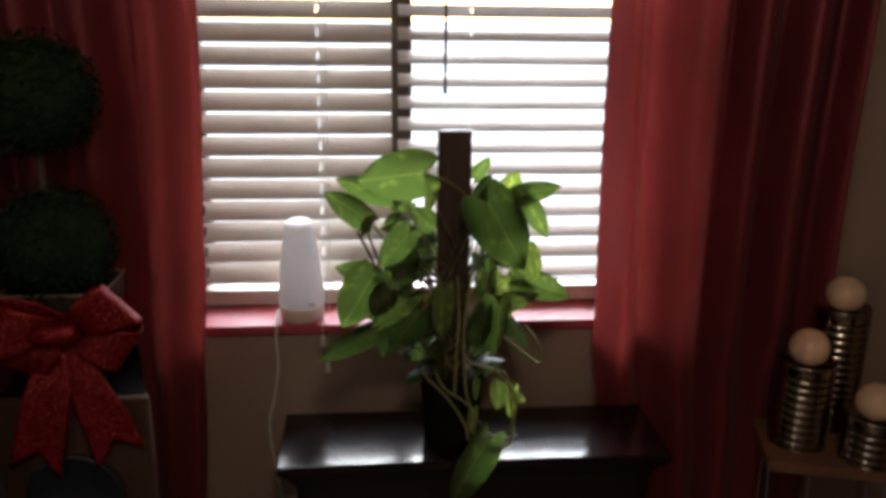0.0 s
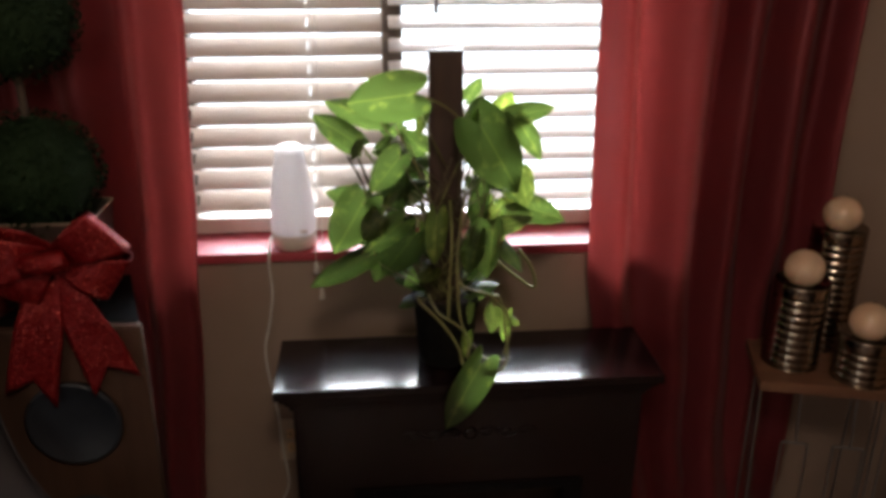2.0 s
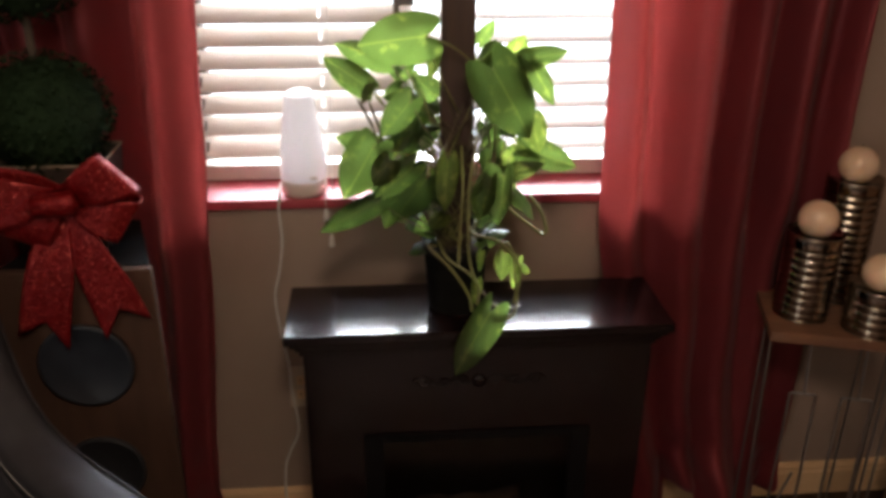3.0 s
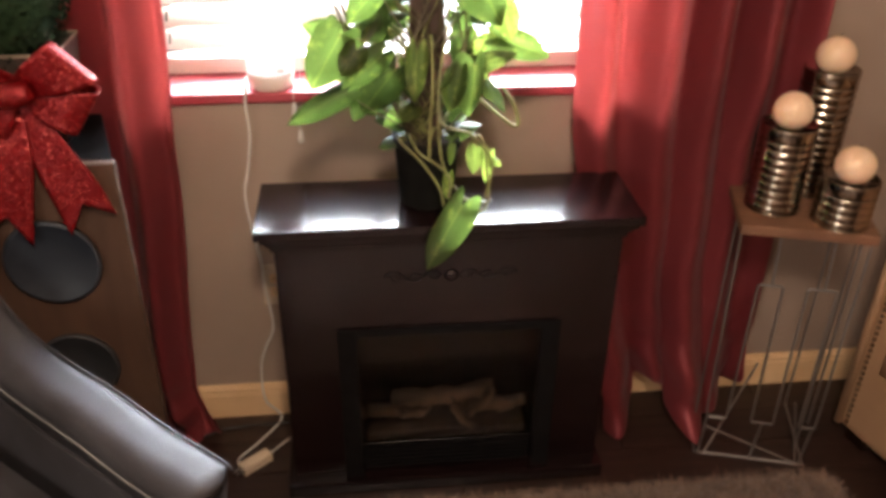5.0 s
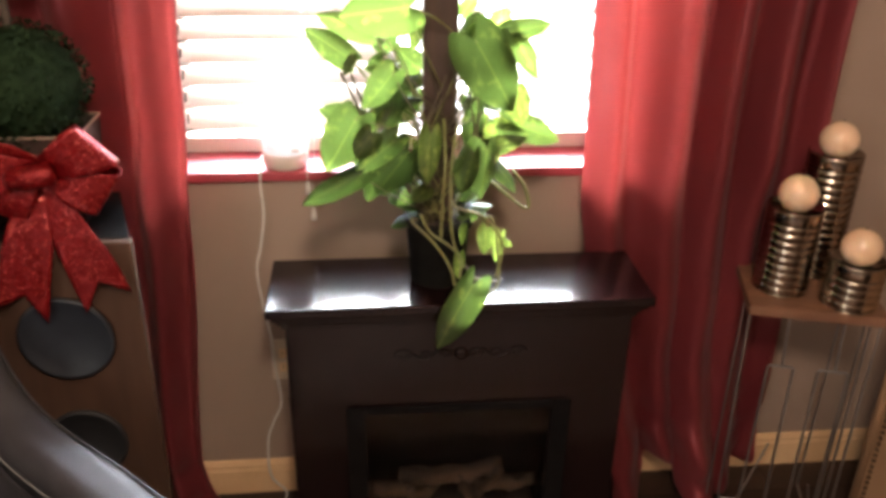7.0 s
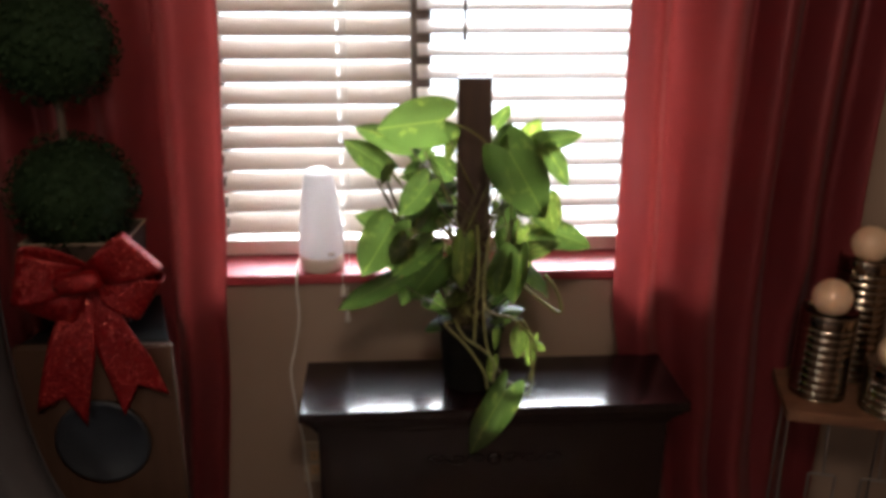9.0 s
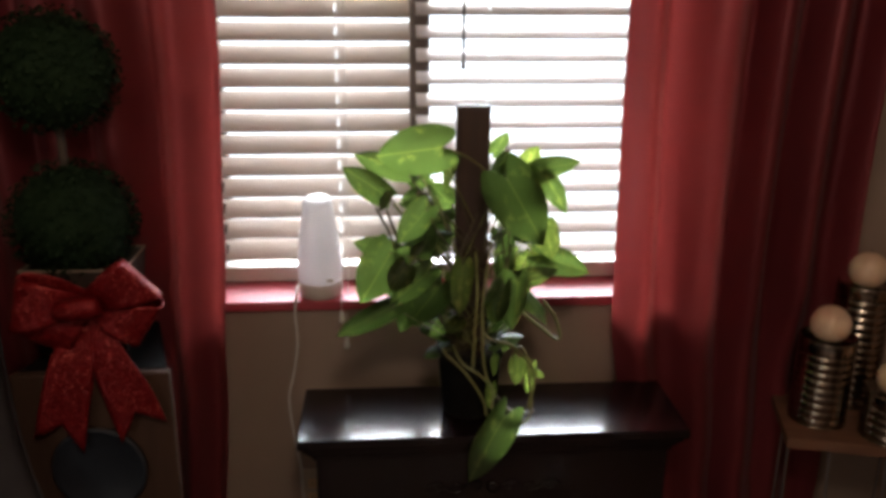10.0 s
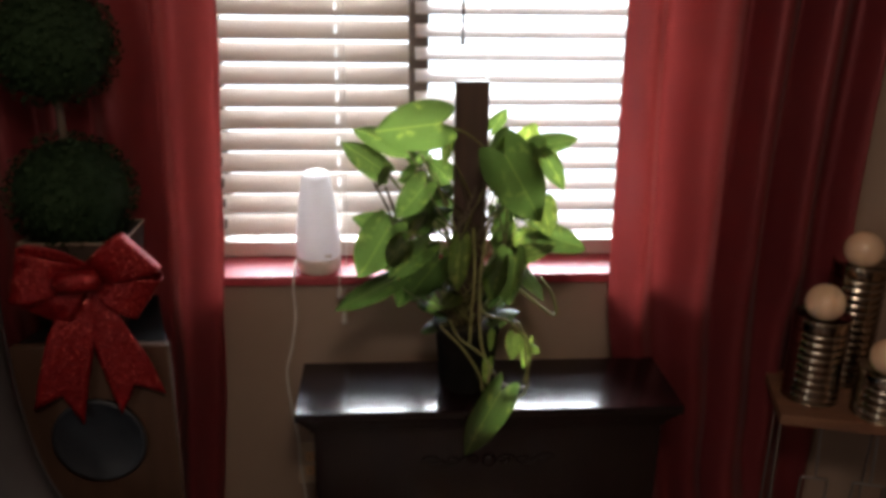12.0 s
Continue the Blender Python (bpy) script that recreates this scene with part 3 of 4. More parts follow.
# leaves on the window's left half: stalk end, tip, width
for x0, y0, z0, x1, y1, z1, w in (
    (-0.110, 0.030, 1.321, -0.230, 0.010, 1.310, 0.085), (-0.178, 0.060, 1.273, -0.267, 0.040, 1.311, 0.042), (-0.218, 0.050, 1.228, -0.289, 0.030, 1.286, 0.047),
    (-0.211, 0.050, 1.232, -0.227, 0.030, 1.202, 0.019), (-0.140, 0.030, 1.205, -0.192, 0.010, 1.143, 0.053), (-0.204, 0.110, 1.098, -0.277, 0.090, 1.123, 0.043),
    (-0.209, 0.030, 1.120, -0.266, 0.010, 1.023, 0.079), (-0.180, 0.015, 1.097, -0.210, -0.005, 1.057, 0.046), (-0.146, 0.070, 1.156, -0.148, 0.050, 1.087, 0.050),
    (-0.138, 0.020, 1.083, -0.210, 0.000, 1.026, 0.046), (-0.203, 0.010, 1.021, -0.315, -0.010, 0.970, 0.042)):
    leaf((x0, y0, z0), (x1, y1, z1), w * 1.1, (random.uniform(-0.35, 0.2), -0.95, 0.25 + random.uniform(-0.25, 0.25)))
for x0, y0, z0, x1, y1, z1, w in (
    (-0.071, 0.030, 1.090, -0.080, 0.010, 0.996, 0.039), (-0.180, 0.100, 0.961, -0.145, 0.080, 0.947, 0.019), (-0.121, 0.090, 1.004, -0.102, 0.070, 0.977, 0.019),
    (-0.088, 0.100, 1.284, -0.102, 0.080, 1.230, 0.026), (-0.083, 0.150, 1.182, -0.127, 0.130, 1.225, 0.044), (-0.116, 0.190, 1.137, -0.079, 0.170, 1.167, 0.023),
    (-0.143, 0.080, 1.138, -0.085, 0.060, 1.151, 0.023), (-0.111, 0.040, 1.053, -0.175, 0.020, 0.973, 0.072)):
    leaf((x0, y0, z0), (x1, y1, z1), w * 1.1, (random.uniform(-0.4, 0.3), -0.8, 0.5 + random.uniform(-0.4, 0.3)))
# leaves on the window's right half
for x0, y0, z0, x1, y1, z1, w in (
    (0.006, 0.010, 1.266, 0.082, -0.010, 1.140, 0.098), (0.082, 0.060, 1.268, 0.130, 0.040, 1.190, 0.042), (0.069, 0.060, 1.270, 0.148, 0.040, 1.289, 0.037),
    (0.051, 0.110, 1.250, 0.075, 0.090, 1.308, 0.045), (-0.004, 0.130, 1.291, 0.022, 0.110, 1.331, 0.028), (0.000, 0.120, 1.252, 0.022, 0.100, 1.299, 0.028),
    (0.006, 0.110, 1.228, 0.015, 0.090, 1.279, 0.024), (0.085, 0.070, 1.098, 0.184, 0.050, 1.068, 0.054), (0.087, 0.040, 1.167, 0.101, 0.020, 1.106, 0.047),
    (0.021, 0.100, 1.058, 0.023, 0.080, 1.152, 0.040), (0.043, 0.130, 1.055, 0.071, 0.110, 1.081, 0.026), (0.026, 0.060, 1.046, 0.117, 0.040, 1.077, 0.037),
    (0.031, 0.000, 1.070, 0.028, -0.020, 0.974, 0.066), (0.005, -0.005, 1.063, -0.010, -0.025, 0.993, 0.034), (-0.005, 0.000, 1.066, -0.032, -0.020, 1.031, 0.020)):
    leaf((x0, y0, z0), (x1, y1, z1), w * 1.1, (random.uniform(-0.2, 0.35), -0.95, 0.25 + random.uniform(-0.25, 0.25)))
# small pale leaves on the hanging vine, and the large one over the shelf's edge
for x0, y0, z0, x1, y1, z1, w, kind in (
    (0.042, 0.020, 0.898, 0.033, -0.010, 0.858, 0.036, 3), (0.068, 0.020, 0.885, 0.056, -0.010, 0.840, 0.024, 4), (-0.003, 0.020, 0.905, -0.011, -0.010, 0.878, 0.018, 3),
    (0.07, 0.015, 0.875, 0.09, 0.0, 0.868, 0.02, 4), (0.003, 0.040, 1.023, -0.014, 0.010, 0.980, 0.050, 4), (-0.012, 0.015, 0.845, -0.018, 0.0, 0.80, 0.022, 3)):
    leaf((x0, y0, z0), (x1, y1, z1), w, (random.uniform(-0.3, 0.3), -0.8, 0.4), kind, False)
leaf((0.012, -0.012, 0.790), (-0.064, -0.048, 0.668), 0.07, (-0.45, -0.75, 0.35), 0, False)
# inner foliage round the post
for i in range(20):
    a = random.uniform(-0.25 * math.pi, 1.25 * math.pi)
    r = random.uniform(0.05, 0.13)
    z = random.uniform(0.95, 1.24)
    b = POTHOS + Vector((r * math.cos(a), 0.75 * r * math.sin(a), z - TOPZ))
    way = Vector((math.cos(a), math.sin(a), random.uniform(-1.3, 0.3))).normalized() * random.uniform(0.045, 0.085)
    leaf(b, b + way, way.length * random.uniform(0.6, 0.8), (math.cos(a) * 0.4, math.sin(a) * 0.3 - 0.3, 1))


# drooping leaves filling the lower crown, denser beside the sill
for x0, x1, z0, z1, count in ((-0.20, -0.05, 0.94, 1.09, 18), (0.01, 0.10, 1.04, 1.13, 6), (-0.14, -0.08, 1.10, 1.20, 4)):
    for i in range(count):
        b = Vector((random.uniform(x0, x1), random.uniform(0.06, 0.19), random.uniform(z0, z1)))
        way = Vector((0.9 * (b.x - POTHOS.x) / 0.15 + random.uniform(-0.5, 0.5), random.uniform(-0.5, 0.1), random.uniform(-1.3, 0.2))).normalized() * random.uniform(0.04, 0.066)
        leaf(b, b + way, way.length * random.uniform(0.55, 0.75), (random.uniform(-0.6, 0.6), -0.7, random.uniform(0.2, 1.0)))


# short leaves round the pot's rim and small ones between the stalks
for i in range(16):
    a = random.uniform(-0.15 * math.pi, 1.15 * math.pi)
    b = POTHOS + Vector((0.045 * math.cos(a), 0.045 * math.sin(a), random.uniform(0.145, 0.20)))
    way = Vector((math.cos(a), 0.8 * math.sin(a), random.uniform(-0.5, 0.6))).normalized() * random.uniform(0.045, 0.07)
    leaf(b, b + way, way.length * random.uniform(0.6, 0.8), (math.cos(a) * 0.5, -0.4, 0.8), random.choice((0, 1, 2, 5)))
for i in range(14):
    s = random.choice((-1, 1))
    b = POTHOS + Vector((s * random.uniform(0.05, 0.13), random.uniform(-0.03, 0.08), random.uniform(0.30, 0.50)))
    way = Vector((s * random.uniform(0.2, 1.0), random.uniform(-0.5, 0.2), random.uniform(-1.0, 0.5))).normalized() * random.uniform(0.032, 0.05)
    leaf(b, b + way, way.length * random.uniform(0.6, 0.8), (random.uniform(-0.6, 0.6), -0.8, random.uniform(-0.2, 0.8)))


def vine(points, r=0.003, mat=M_VINE):
    part("vine", tube(bmesh.new(), [Vector(p) - POTHOS for p in spline(points, 7)], r, 7), mat, plant, smooth=True)


vine([(-0.09, 0.07, 0.90), (-0.106, 0.03, 0.915), (-0.063, 0.015, 0.872), (-0.03, 0.01, 0.82), (-0.02, 0.015, 0.778)])
vine([(-0.085, 0.07, 0.91), (-0.07, 0.02, 0.893), (-0.035, 0.01, 0.87), (-0.01, 0.01, 0.84), (-0.012, 0.0, 0.80)])
vine([(-0.04, 0.09, 1.10), (-0.042, 0.03, 1.03), (-0.048, 0.015, 0.95), (-0.05, 0.01, 0.885)])
vine([(-0.01, 0.09, 1.12), (-0.03, 0.035, 1.02), (-0.033, 0.01, 0.955), (-0.028, 0.005, 0.89), (-0.016, 0.0, 0.85)], 0.0028)
vine([(-0.03, 0.04, 1.0), (-0.026, 0.01, 0.955), (0.02, 0.0, 0.94), (0.045, 0.005, 0.915), (0.065, 0.01, 0.89), (0.072, 0.005, 0.855), (0.06, 0.0, 0.80)])
vine([(0.03, 0.03, 0.90), (0.045, 0.02, 0.925), (0.058, 0.01, 0.90), (0.062, 0.0, 0.86), (0.066, -0.005, 0.80), (0.05, -0.01, 0.775), (0.017, -0.012, 0.786)])
vine([(0.0, 0.03, 0.815), (0.02, 0.01, 0.795), (0.057, 0.0, 0.79), (0.075, 0.0, 0.795)], 0.0035, M_STEM)
vine([(0.03, 0.03, 1.01), (0.058, 0.01, 0.989), (0.087, 0.01, 0.964), (0.110, 0.01, 0.946), (0.1195, 0.01, 0.953), (0.108, 0.012, 0.991), (0.086, 0.02, 1.021)], 0.0036)
# two brown stalks to the leaves before the blind, and the arched stalk across the post
vine([(-0.235, 0.05, 1.205), (-0.21, 0.05, 1.155), (-0.19, 0.06, 1.10), (-0.12, 0.08, 0.98), (-0.07, 0.09, 0.885)], 0.0026, M_STEM)
vine([(-0.215, 0.05, 1.20), (-0.197, 0.05, 1.15), (-0.185, 0.06, 1.10), (-0.11, 0.08, 0.97), (-0.06, 0.09, 0.885)], 0.0026, M_STEM)
vine([(-0.110, 0.03, 1.32), (-0.06, 0.06, 1.295), (-0.02, 0.08, 1.255), (-0.012, 0.10, 1.19)], 0.0024)
vine([(-0.145, 0.06, 1.255), (-0.125, 0.06, 1.215), (-0.10, 0.08, 1.16), (-0.07, 0.10, 1.08)], 0.0024)
for i in range(7):
    a, z = random.uniform(-2.6, -0.4), random.uniform(1.0, 1.25)
    x = POTHOS.x + 0.04 * math.cos(a)
    vine([(x, 0.095, z - 0.12), (x + random.uniform(-0.05, 0.05), 0.075, z - 0.04), (x + random.uniform(-0.05, 0.05), 0.09, z + 0.06)], 0.0022, M_STEM)

# ---- on the sill ----
diffuser = thing("oil_diffuser", "white plastic oil diffuser with slanted top on the sill", "diffuser", at=(-0.369, 0.362, 0.9145))
bm = bmesh.new()
lathe(bm, [(0.046, 0.034), (0.0505, 0.037), (0.0515, 0.06), (0.0495, 0.09), (0.045, 0.13), (0.039, 0.175), (0.034, 0.205), (0.0325, 0.222), (0.028, 0.229), (0.012, 0.231)], 40)
for v in bm.verts:
    if v.co.z > 0.2:
        v.co.z += 0.16 * v.co.y * (v.co.z - 0.2) / 0.03
part("shell", bm, M_DIFFUSER, diffuser, smooth=True)
part("base", lathe(bmesh.new(), [(0.045, 0.0), (0.048, 0.003), (0.0515, 0.032), (0.05, 0.0335)], 40), M_DIFFUSER_BASE, diffuser, "cream base ring", smooth=True)
part("button", boxed(0.018, 0.034, -0.0515, -0.046, 0.045, 0.052, 0.001), M_DIFFUSER_BASE, diffuser)
bm = bmesh.new()
tube(bm, spline([(-0.415, 0.375, 0.935), (-0.420, 0.34, 0.94), (-0.420, 0.308, 0.928), (-0.424, 0.302, 0.89), (-0.422, 0.303, 0.817), (-0.434, 0.303, 0.74), (-0.448, 0.303, 0.674), (-0.440, 0.303, 0.575), (-0.428, 0.303, 0.488), (-0.427, 0.303, 0.423), (-0.417, 0.303, 0.303), (-0.440, 0.303, 0.24), (-0.458, 0.303, 0.18), (-0.459, 0.30, 0.068), (-0.42, 0.29, 0.01),
                 (-0.469, 0.213, 0.004), (-0.52, 0.147, 0.004), (-0.50, 0.11, 0.012)], 8), 0.0029, 8)
bmesh.ops.translate(bm, verts=bm.verts, vec=-diffuser.location)
part("power_cord", bm, M_CORD, diffuser, "thin white power cord", smooth=True)
plug = thing("power_adapter", "cream plug adapter lying on the dark floor", "adapter", at=(-0.475, 0.125, 0.0), turn=38)
part("housing", boxed(-0.042, 0.042, -0.016, 0.016, 0, 0.026, 0.004), M_PLATE, plug)
part("prong", boxed(-0.06, -0.0422, -0.008, -0.005, 0.01, 0.015), M_STEEL, plug)
part("prong", boxed(-0.06, -0.0422, 0.005, 0.008, 0.01, 0.015), M_STEEL, plug)
part("lead", tube(bmesh.new(), spline([(0.0422, 0, 0.012), (0.075, 0.012, 0.006), (0.12, 0.02, 0.004)], 8), 0.0022, 8), M_CORD, plug, "white lead", smooth=True)
tagged(part("black_cable", tube(bmesh.new(), spline([(-0.62, 0.235, 0.006), (-0.57, 0.262, 0.006), (-0.50, 0.27, 0.006), (-0.36, 0.275, 0.006)], 8), 0.003, 8), M_BLACK, smooth=True), "black cable on the floor along the baseboard", "cable")

outlet = thing("wall_outlet", "cream wall outlet plate above the baseboard", "outlet", at=(-0.40, WALL_Y, 0.412))
part("plate", boxed(-0.035, 0.035, -0.006, -0.0005, -0.058, 0.058, 0.002), M_PLATE, outlet)
for z in (-0.02, 0.02):
    socket = part("socket", boxed(-0.016, 0.016, -0.0085, -0.0062, z - 0.013, z + 0.013, 0.001), M_TRIM, outlet)
    for x in (-0.006, 0.006):
        part("slot", boxed(x - 0.001, x + 0.001, -0.0095, -0.0087, z - 0.004, z + 0.005), M_BLACK, socket)

# blind's pull cords with tassels, and the tilt wand
for x, z in ((-0.319, 0.892), (-0.310, 0.828)):
    cord = thing("blind_cord", "thin white blind cord with a small plastic tassel", "blind cord", "pull cords of the blind", at=(x, 0.302, z - 0.012))
    part("string", tube(bmesh.new(), spline([(0, 0, 0.012), (0, 0, 0.04), (0.003, 0.06, 0.10), (0.006, 0.12, 0.3), (0.008, 0.15, 1.1)], 6), 0.0011, 6), M_CORD, cord, smooth=True)
    part("tassel", lathe(bmesh.new(), [(0.0055, -0.014), (0.0065, -0.012), (0.005, 0.008), (0.003, 0.014)], 14), M_CORD, cord, "ivory tassel", smooth=True)
wand = thing("tilt_wand", "thin grey tilt wand hanging before the blind", "blind wand", at=(-0.038, 0.43, 1.432))
part("rod", rod(bmesh.new(), (0, 0, 0), (0, 0, 0.56), 0.0036, 6), M_FRAME, wand)
part("tip", lathe(bmesh.new(), [(0.003, -0.012), (0.0048, -0.01), (0.0048, 0.004), (0.003, 0.006)], 12), M_FRAME, wand)

# ---- side table with candle holders ----
table = thing("side_table", "small square wooden side table on a chrome wire base", "side table", at=(0.634, 0.058, 0), turn=-15.6)
TW, TD, TZ = 0.292, 0.262, 0.68
part("tabletop", boxed(0.004, TW, 0, TD, TZ - 0.024, TZ, 0.003), M_TABLE, table)


def wire_side(a, b):
    """One side of the wire base: a wire that runs up and down in square bends, hung from the top, on a braced foot."""
    a, b = Vector(a), Vector(b)

    def at(u, z):
        p = a + (b - a) * u
        return (p.x, p.y, z)

    def bends(points, r=0.0032):
        """Rod with small rounded corners."""
        pts = [Vector(at(*p)) for p in points]
        out = [pts[0]]
        for p, q, n in zip(pts, pts[1:], pts[2:]):
            out += [q + (p - q).normalized() * 0.006, q + (p - q).normalized() * 0.0015 + (n - q).normalized() * 0.0015, q + (n - q).normalized() * 0.006]
        return tube(bmesh.new(), out + [pts[-1]], r)
    top = TZ - 0.0245
    part("meander", bends([(-0.01, top), (0.03, 0.15), (0.045, 0.126), (0.217, 0.126), (0.219, 0.526), (0.425, 0.526), (0.442, 0.124), (0.639, 0.124), (0.624, 0.526), (0.861, 0.526), (0.866, 0.124), (1.01, 0.124), (1.01, top)]), M_STEEL, table)
    for u0, u1 in ((0.306, 0.33), (0.737, 0.754)):
        part("hanger", rod(bmesh.new(), at(u0, top), at(u1, 0.529), 0.0034), M_STEEL, table)
    part("hanger", rod(bmesh.new(), at(0.93, top), at(0.94, 0.14), 0.003), M_STEEL, table)
    part("foot_post", rod(bmesh.new(), at(0.045, 0.124), at(0.03, 0.004), 0.0032), M_STEEL, table)
    part("foot_post", rod(bmesh.new(), at(0.545, 0.122), at(0.51, 0.004), 0.0032), M_STEEL, table)
    part("foot_post", rod(bmesh.new(), at(0.99, 0.122), at(0.96, 0.004), 0.0032), M_STEEL, table)
    part("foot_post", rod(bmesh.new(), at(0.78, 0.20), at(0.93, 0.004), 0.0028), M_STEEL, table)
    part("foot_rail", rod(bmesh.new(), at(0.03, 0.004), at(0.97, 0.004), 0.0038), M_STEEL, table)
    part("brace", rod(bmesh.new(), at(0.045, 0.095), at(0.93, 0.006), 0.003), M_STEEL, table)


I0, I1, J0, J1 = 0.012, TW - 0.012, 0.012, TD - 0.012
wire_side((I0, J0, 0), (I1, J0, 0))
for x in (I0, I1):
    for y in (J0 + 0.08, J1):
        part("post", rod(bmesh.new(), (x, y, 0), (x, y, TZ - 0.0245), 0.003), M_STEEL, table)
    part("foot_rail", rod(bmesh.new(), (x, J0, 0.004), (x, J1, 0.004), 0.0036), M_STEEL, table)
part("brace", rod(bmesh.new(), (I0 + 0.02, J0 - 0.006, 0.004), (I0 + 0.17, J1, 0.13), 0.003), M_STEEL, table)


def candle_holder(x, y, rings, label, r=0.061):
    """A hollow column of stacked polished rings, open at the top."""
    ob = thing("candle_holder", label, "candle holder", "silver candle holders on the side table", at=(x, y, TZ + 0.0005))
    step = 0.0185
    prof = [(r * 0.9, 0.0)]
    for i in range(rings - 1):
        for k in range(7):
            f = k / 6
            prof.append((r * 0.93 + 0.0038 * math.sin(math.pi * f) ** 0.7, 0.004 + (i + f * 0.96) * step))
    top = prof[-1][1]
    prof += [(r * 0.8, top + 0.0005), (0.01, top + 0.0004)]
    part("column", lathe(bmesh.new(), prof, 44), M_CHROME, ob, smooth=True)
    rim = [(r * 0.86, top + 0.001), (r * 0.965, top + 0.001), (r * 0.985, top + 0.004), (r * 0.985, top + 0.027), (r * 0.97, top + 0.03), (r * 0.93, top + 0.03), (r * 0.89, top + 0.022), (0.01, top + 0.0205)]
    part("rim", lathe(bmesh.new(), rim, 44), M_CHROME, ob, smooth=True)
    part("foot_ring", lathe(bmesh.new(), [(r * 0.97, -0.0003), (r * 1.0, 0.0015), (r * 0.99, 0.0038), (r * 0.8, 0.0039)], 44), M_CHROME, ob, smooth=True)
    return top


def ball_candle(x, y, z, r=0.0425):
    bm = bmesh.new()
    bmesh.ops.create_uvsphere(bm, u_segments=40, v_segments=24, radius=r)
    for v in bm.verts:
        v.co.z *= 0.97
        if v.co.z < -0.85 * r:
            v.co.z = -0.85 * r
    ob = thing("ball_candle", "round ivory wax candle on a silver holder", "candle", "ball candles on the holders", at=(x, y, z + 0.85 * r))
    part("wax", bm, M_CANDLE, ob, smooth=True)
    part("wick", rod(bmesh.new(), (0, 0, 0.94 * r), (0.002, 0.001, r + 0.005), 0.0008, 6), M_BLACK, ob)


for x, y, rings, label in ((0.742, 0.14, 10, "middle-sized silver ribbed candle holder"), (0.858, 0.222, 15, "tall silver ribbed candle holder"), (0.860, 0.055, 5, "short silver ribbed candle holder")):
    top = candle_holder(x, y, rings, label)
    ball_candle(x, y, TZ + top + 0.022)

# ---- tan upholstered sofa beside the table ----
sofa = thing("sofa", "tan upholstered sofa with dark nailhead trim and tufted panel", "sofa", at=(1.045, 0.10, 0), turn=14.5)
part("side_panel", boxed(0.0, 0.16, -0.95, 0.0, 0.045, 0.86, 0.02), M_TAN, sofa)
part("seat_base", boxed(0.162, 0.95, -0.9, -0.02, 0.045, 0.42, 0.02), M_TAN, sofa)
part("corner_piping", tube(bmesh.new(), [(0.0, -0.004, 0.05), (0.0, -0.004, 0.84)], 0.011, 10), M_TAN, sofa, smooth=True)
bm = bmesh.new()
grid = [[bm.verts.new((-0.006 - 0.020 * abs(math.sin(i * math.pi / 8) * math.sin(j * math.pi / 8)) ** 0.6, -0.075 - 0.62 * i / 32, 0.26 + 0.56 * j / 32 + 0.10 * (i / 32))) for j in range(33)] for i in range(33)]
for i in range(32):
    for j in range(32):
        bm.faces.new((grid[i][j], grid[i + 1][j], grid[i + 1][j + 1], grid[i][j + 1]))
rim = [e for e in bm.edges if e.is_boundary]
out = bmesh.ops.extrude_edge_only(bm, edges=rim)
for v in out["geom"]:
    if isinstance(v, bmesh.types.BMVert):
        v.co.x = 0.006
part("tufted_panel", bm, M_TAN, sofa, smooth=True)
nail = None
for i in range(44):
    m = pose(-0.001, -0.03, 0.07 + i * 0.0175)
    if nail is None:
        bm = bmesh.new()
        bmesh.ops.create_icosphere(bm, subdivisions=1, radius=0.0062)
        nail = part("nail", bm, M_NAIL, sofa, smooth=True)
        first = nail
    else:
        first = new("nail", nail.data)
        first.parent = sofa
    first.matrix_basis = m
for x, y in ((0.05, -0.05), (0.05, -0.88)):
    part("foot", boxed(x - 0.03, x + 0.03, y - 0.03, y + 0.03, 0, 0.0448, 0.004), M_NAIL, sofa)

# ---- grey leather armchair ----
chair = thing("leather_armchair", "grey leather armchair with pale seams on its padded arm", "armchair", at=(-0.385, -0.515, 0), turn=-40)

# the arm's upper edge: (x, z), level from the front and then sweeping up into the back
ARM = spline([(0.0, 0, 0.624), (-0.03, 0, 0.638), (-0.15, 0, 0.642), (-0.28, 0, 0.658), (-0.40, 0, 0.664), (-0.475, 0, 0.674), (-0.53, 0, 0.697), (-0.575, 0, 0.74), (-0.603, 0, 0.80), (-0.622, 0, 0.88), (-0.630, 0, 0.98), (-0.626, 0, 1.08), (-0.616, 0, 1.18)], 5)
ARM_WIDE = 0.092


def arm_frame(i):
    """Place and outward direction of the arm's upper surface at a station."""
    a, b = ARM[max(i - 1, 0)], ARM[min(i + 1, len(ARM) - 1)]
    way = (b - a).normalized()
    return ARM[i], Vector((way.z, 0, -way.x))


def arm_line(y, down):
    return [p - n * down + Vector((0, y, 0)) for p, n in (arm_frame(i) for i in range(1, len(ARM)))]


def arm_section(w, h, r, n=8):
    """Rounded section (y, depth below the upper surface), outer upper corner at the origin."""
    pts = []
    for cy, a0 in ((-r, 0.0), (-w + r, 0.5)):
        for k in range(n + 1):
            a = math.pi * (a0 + 0.5 * k / n)
            pts.append((cy + r * math.cos(a), r - r * math.sin(a)))
    return pts + [(-w, 0.056), (-w + 0.014, 0.075), (-w + 0.016, h), (0, h), (0.003, h * 0.55)]


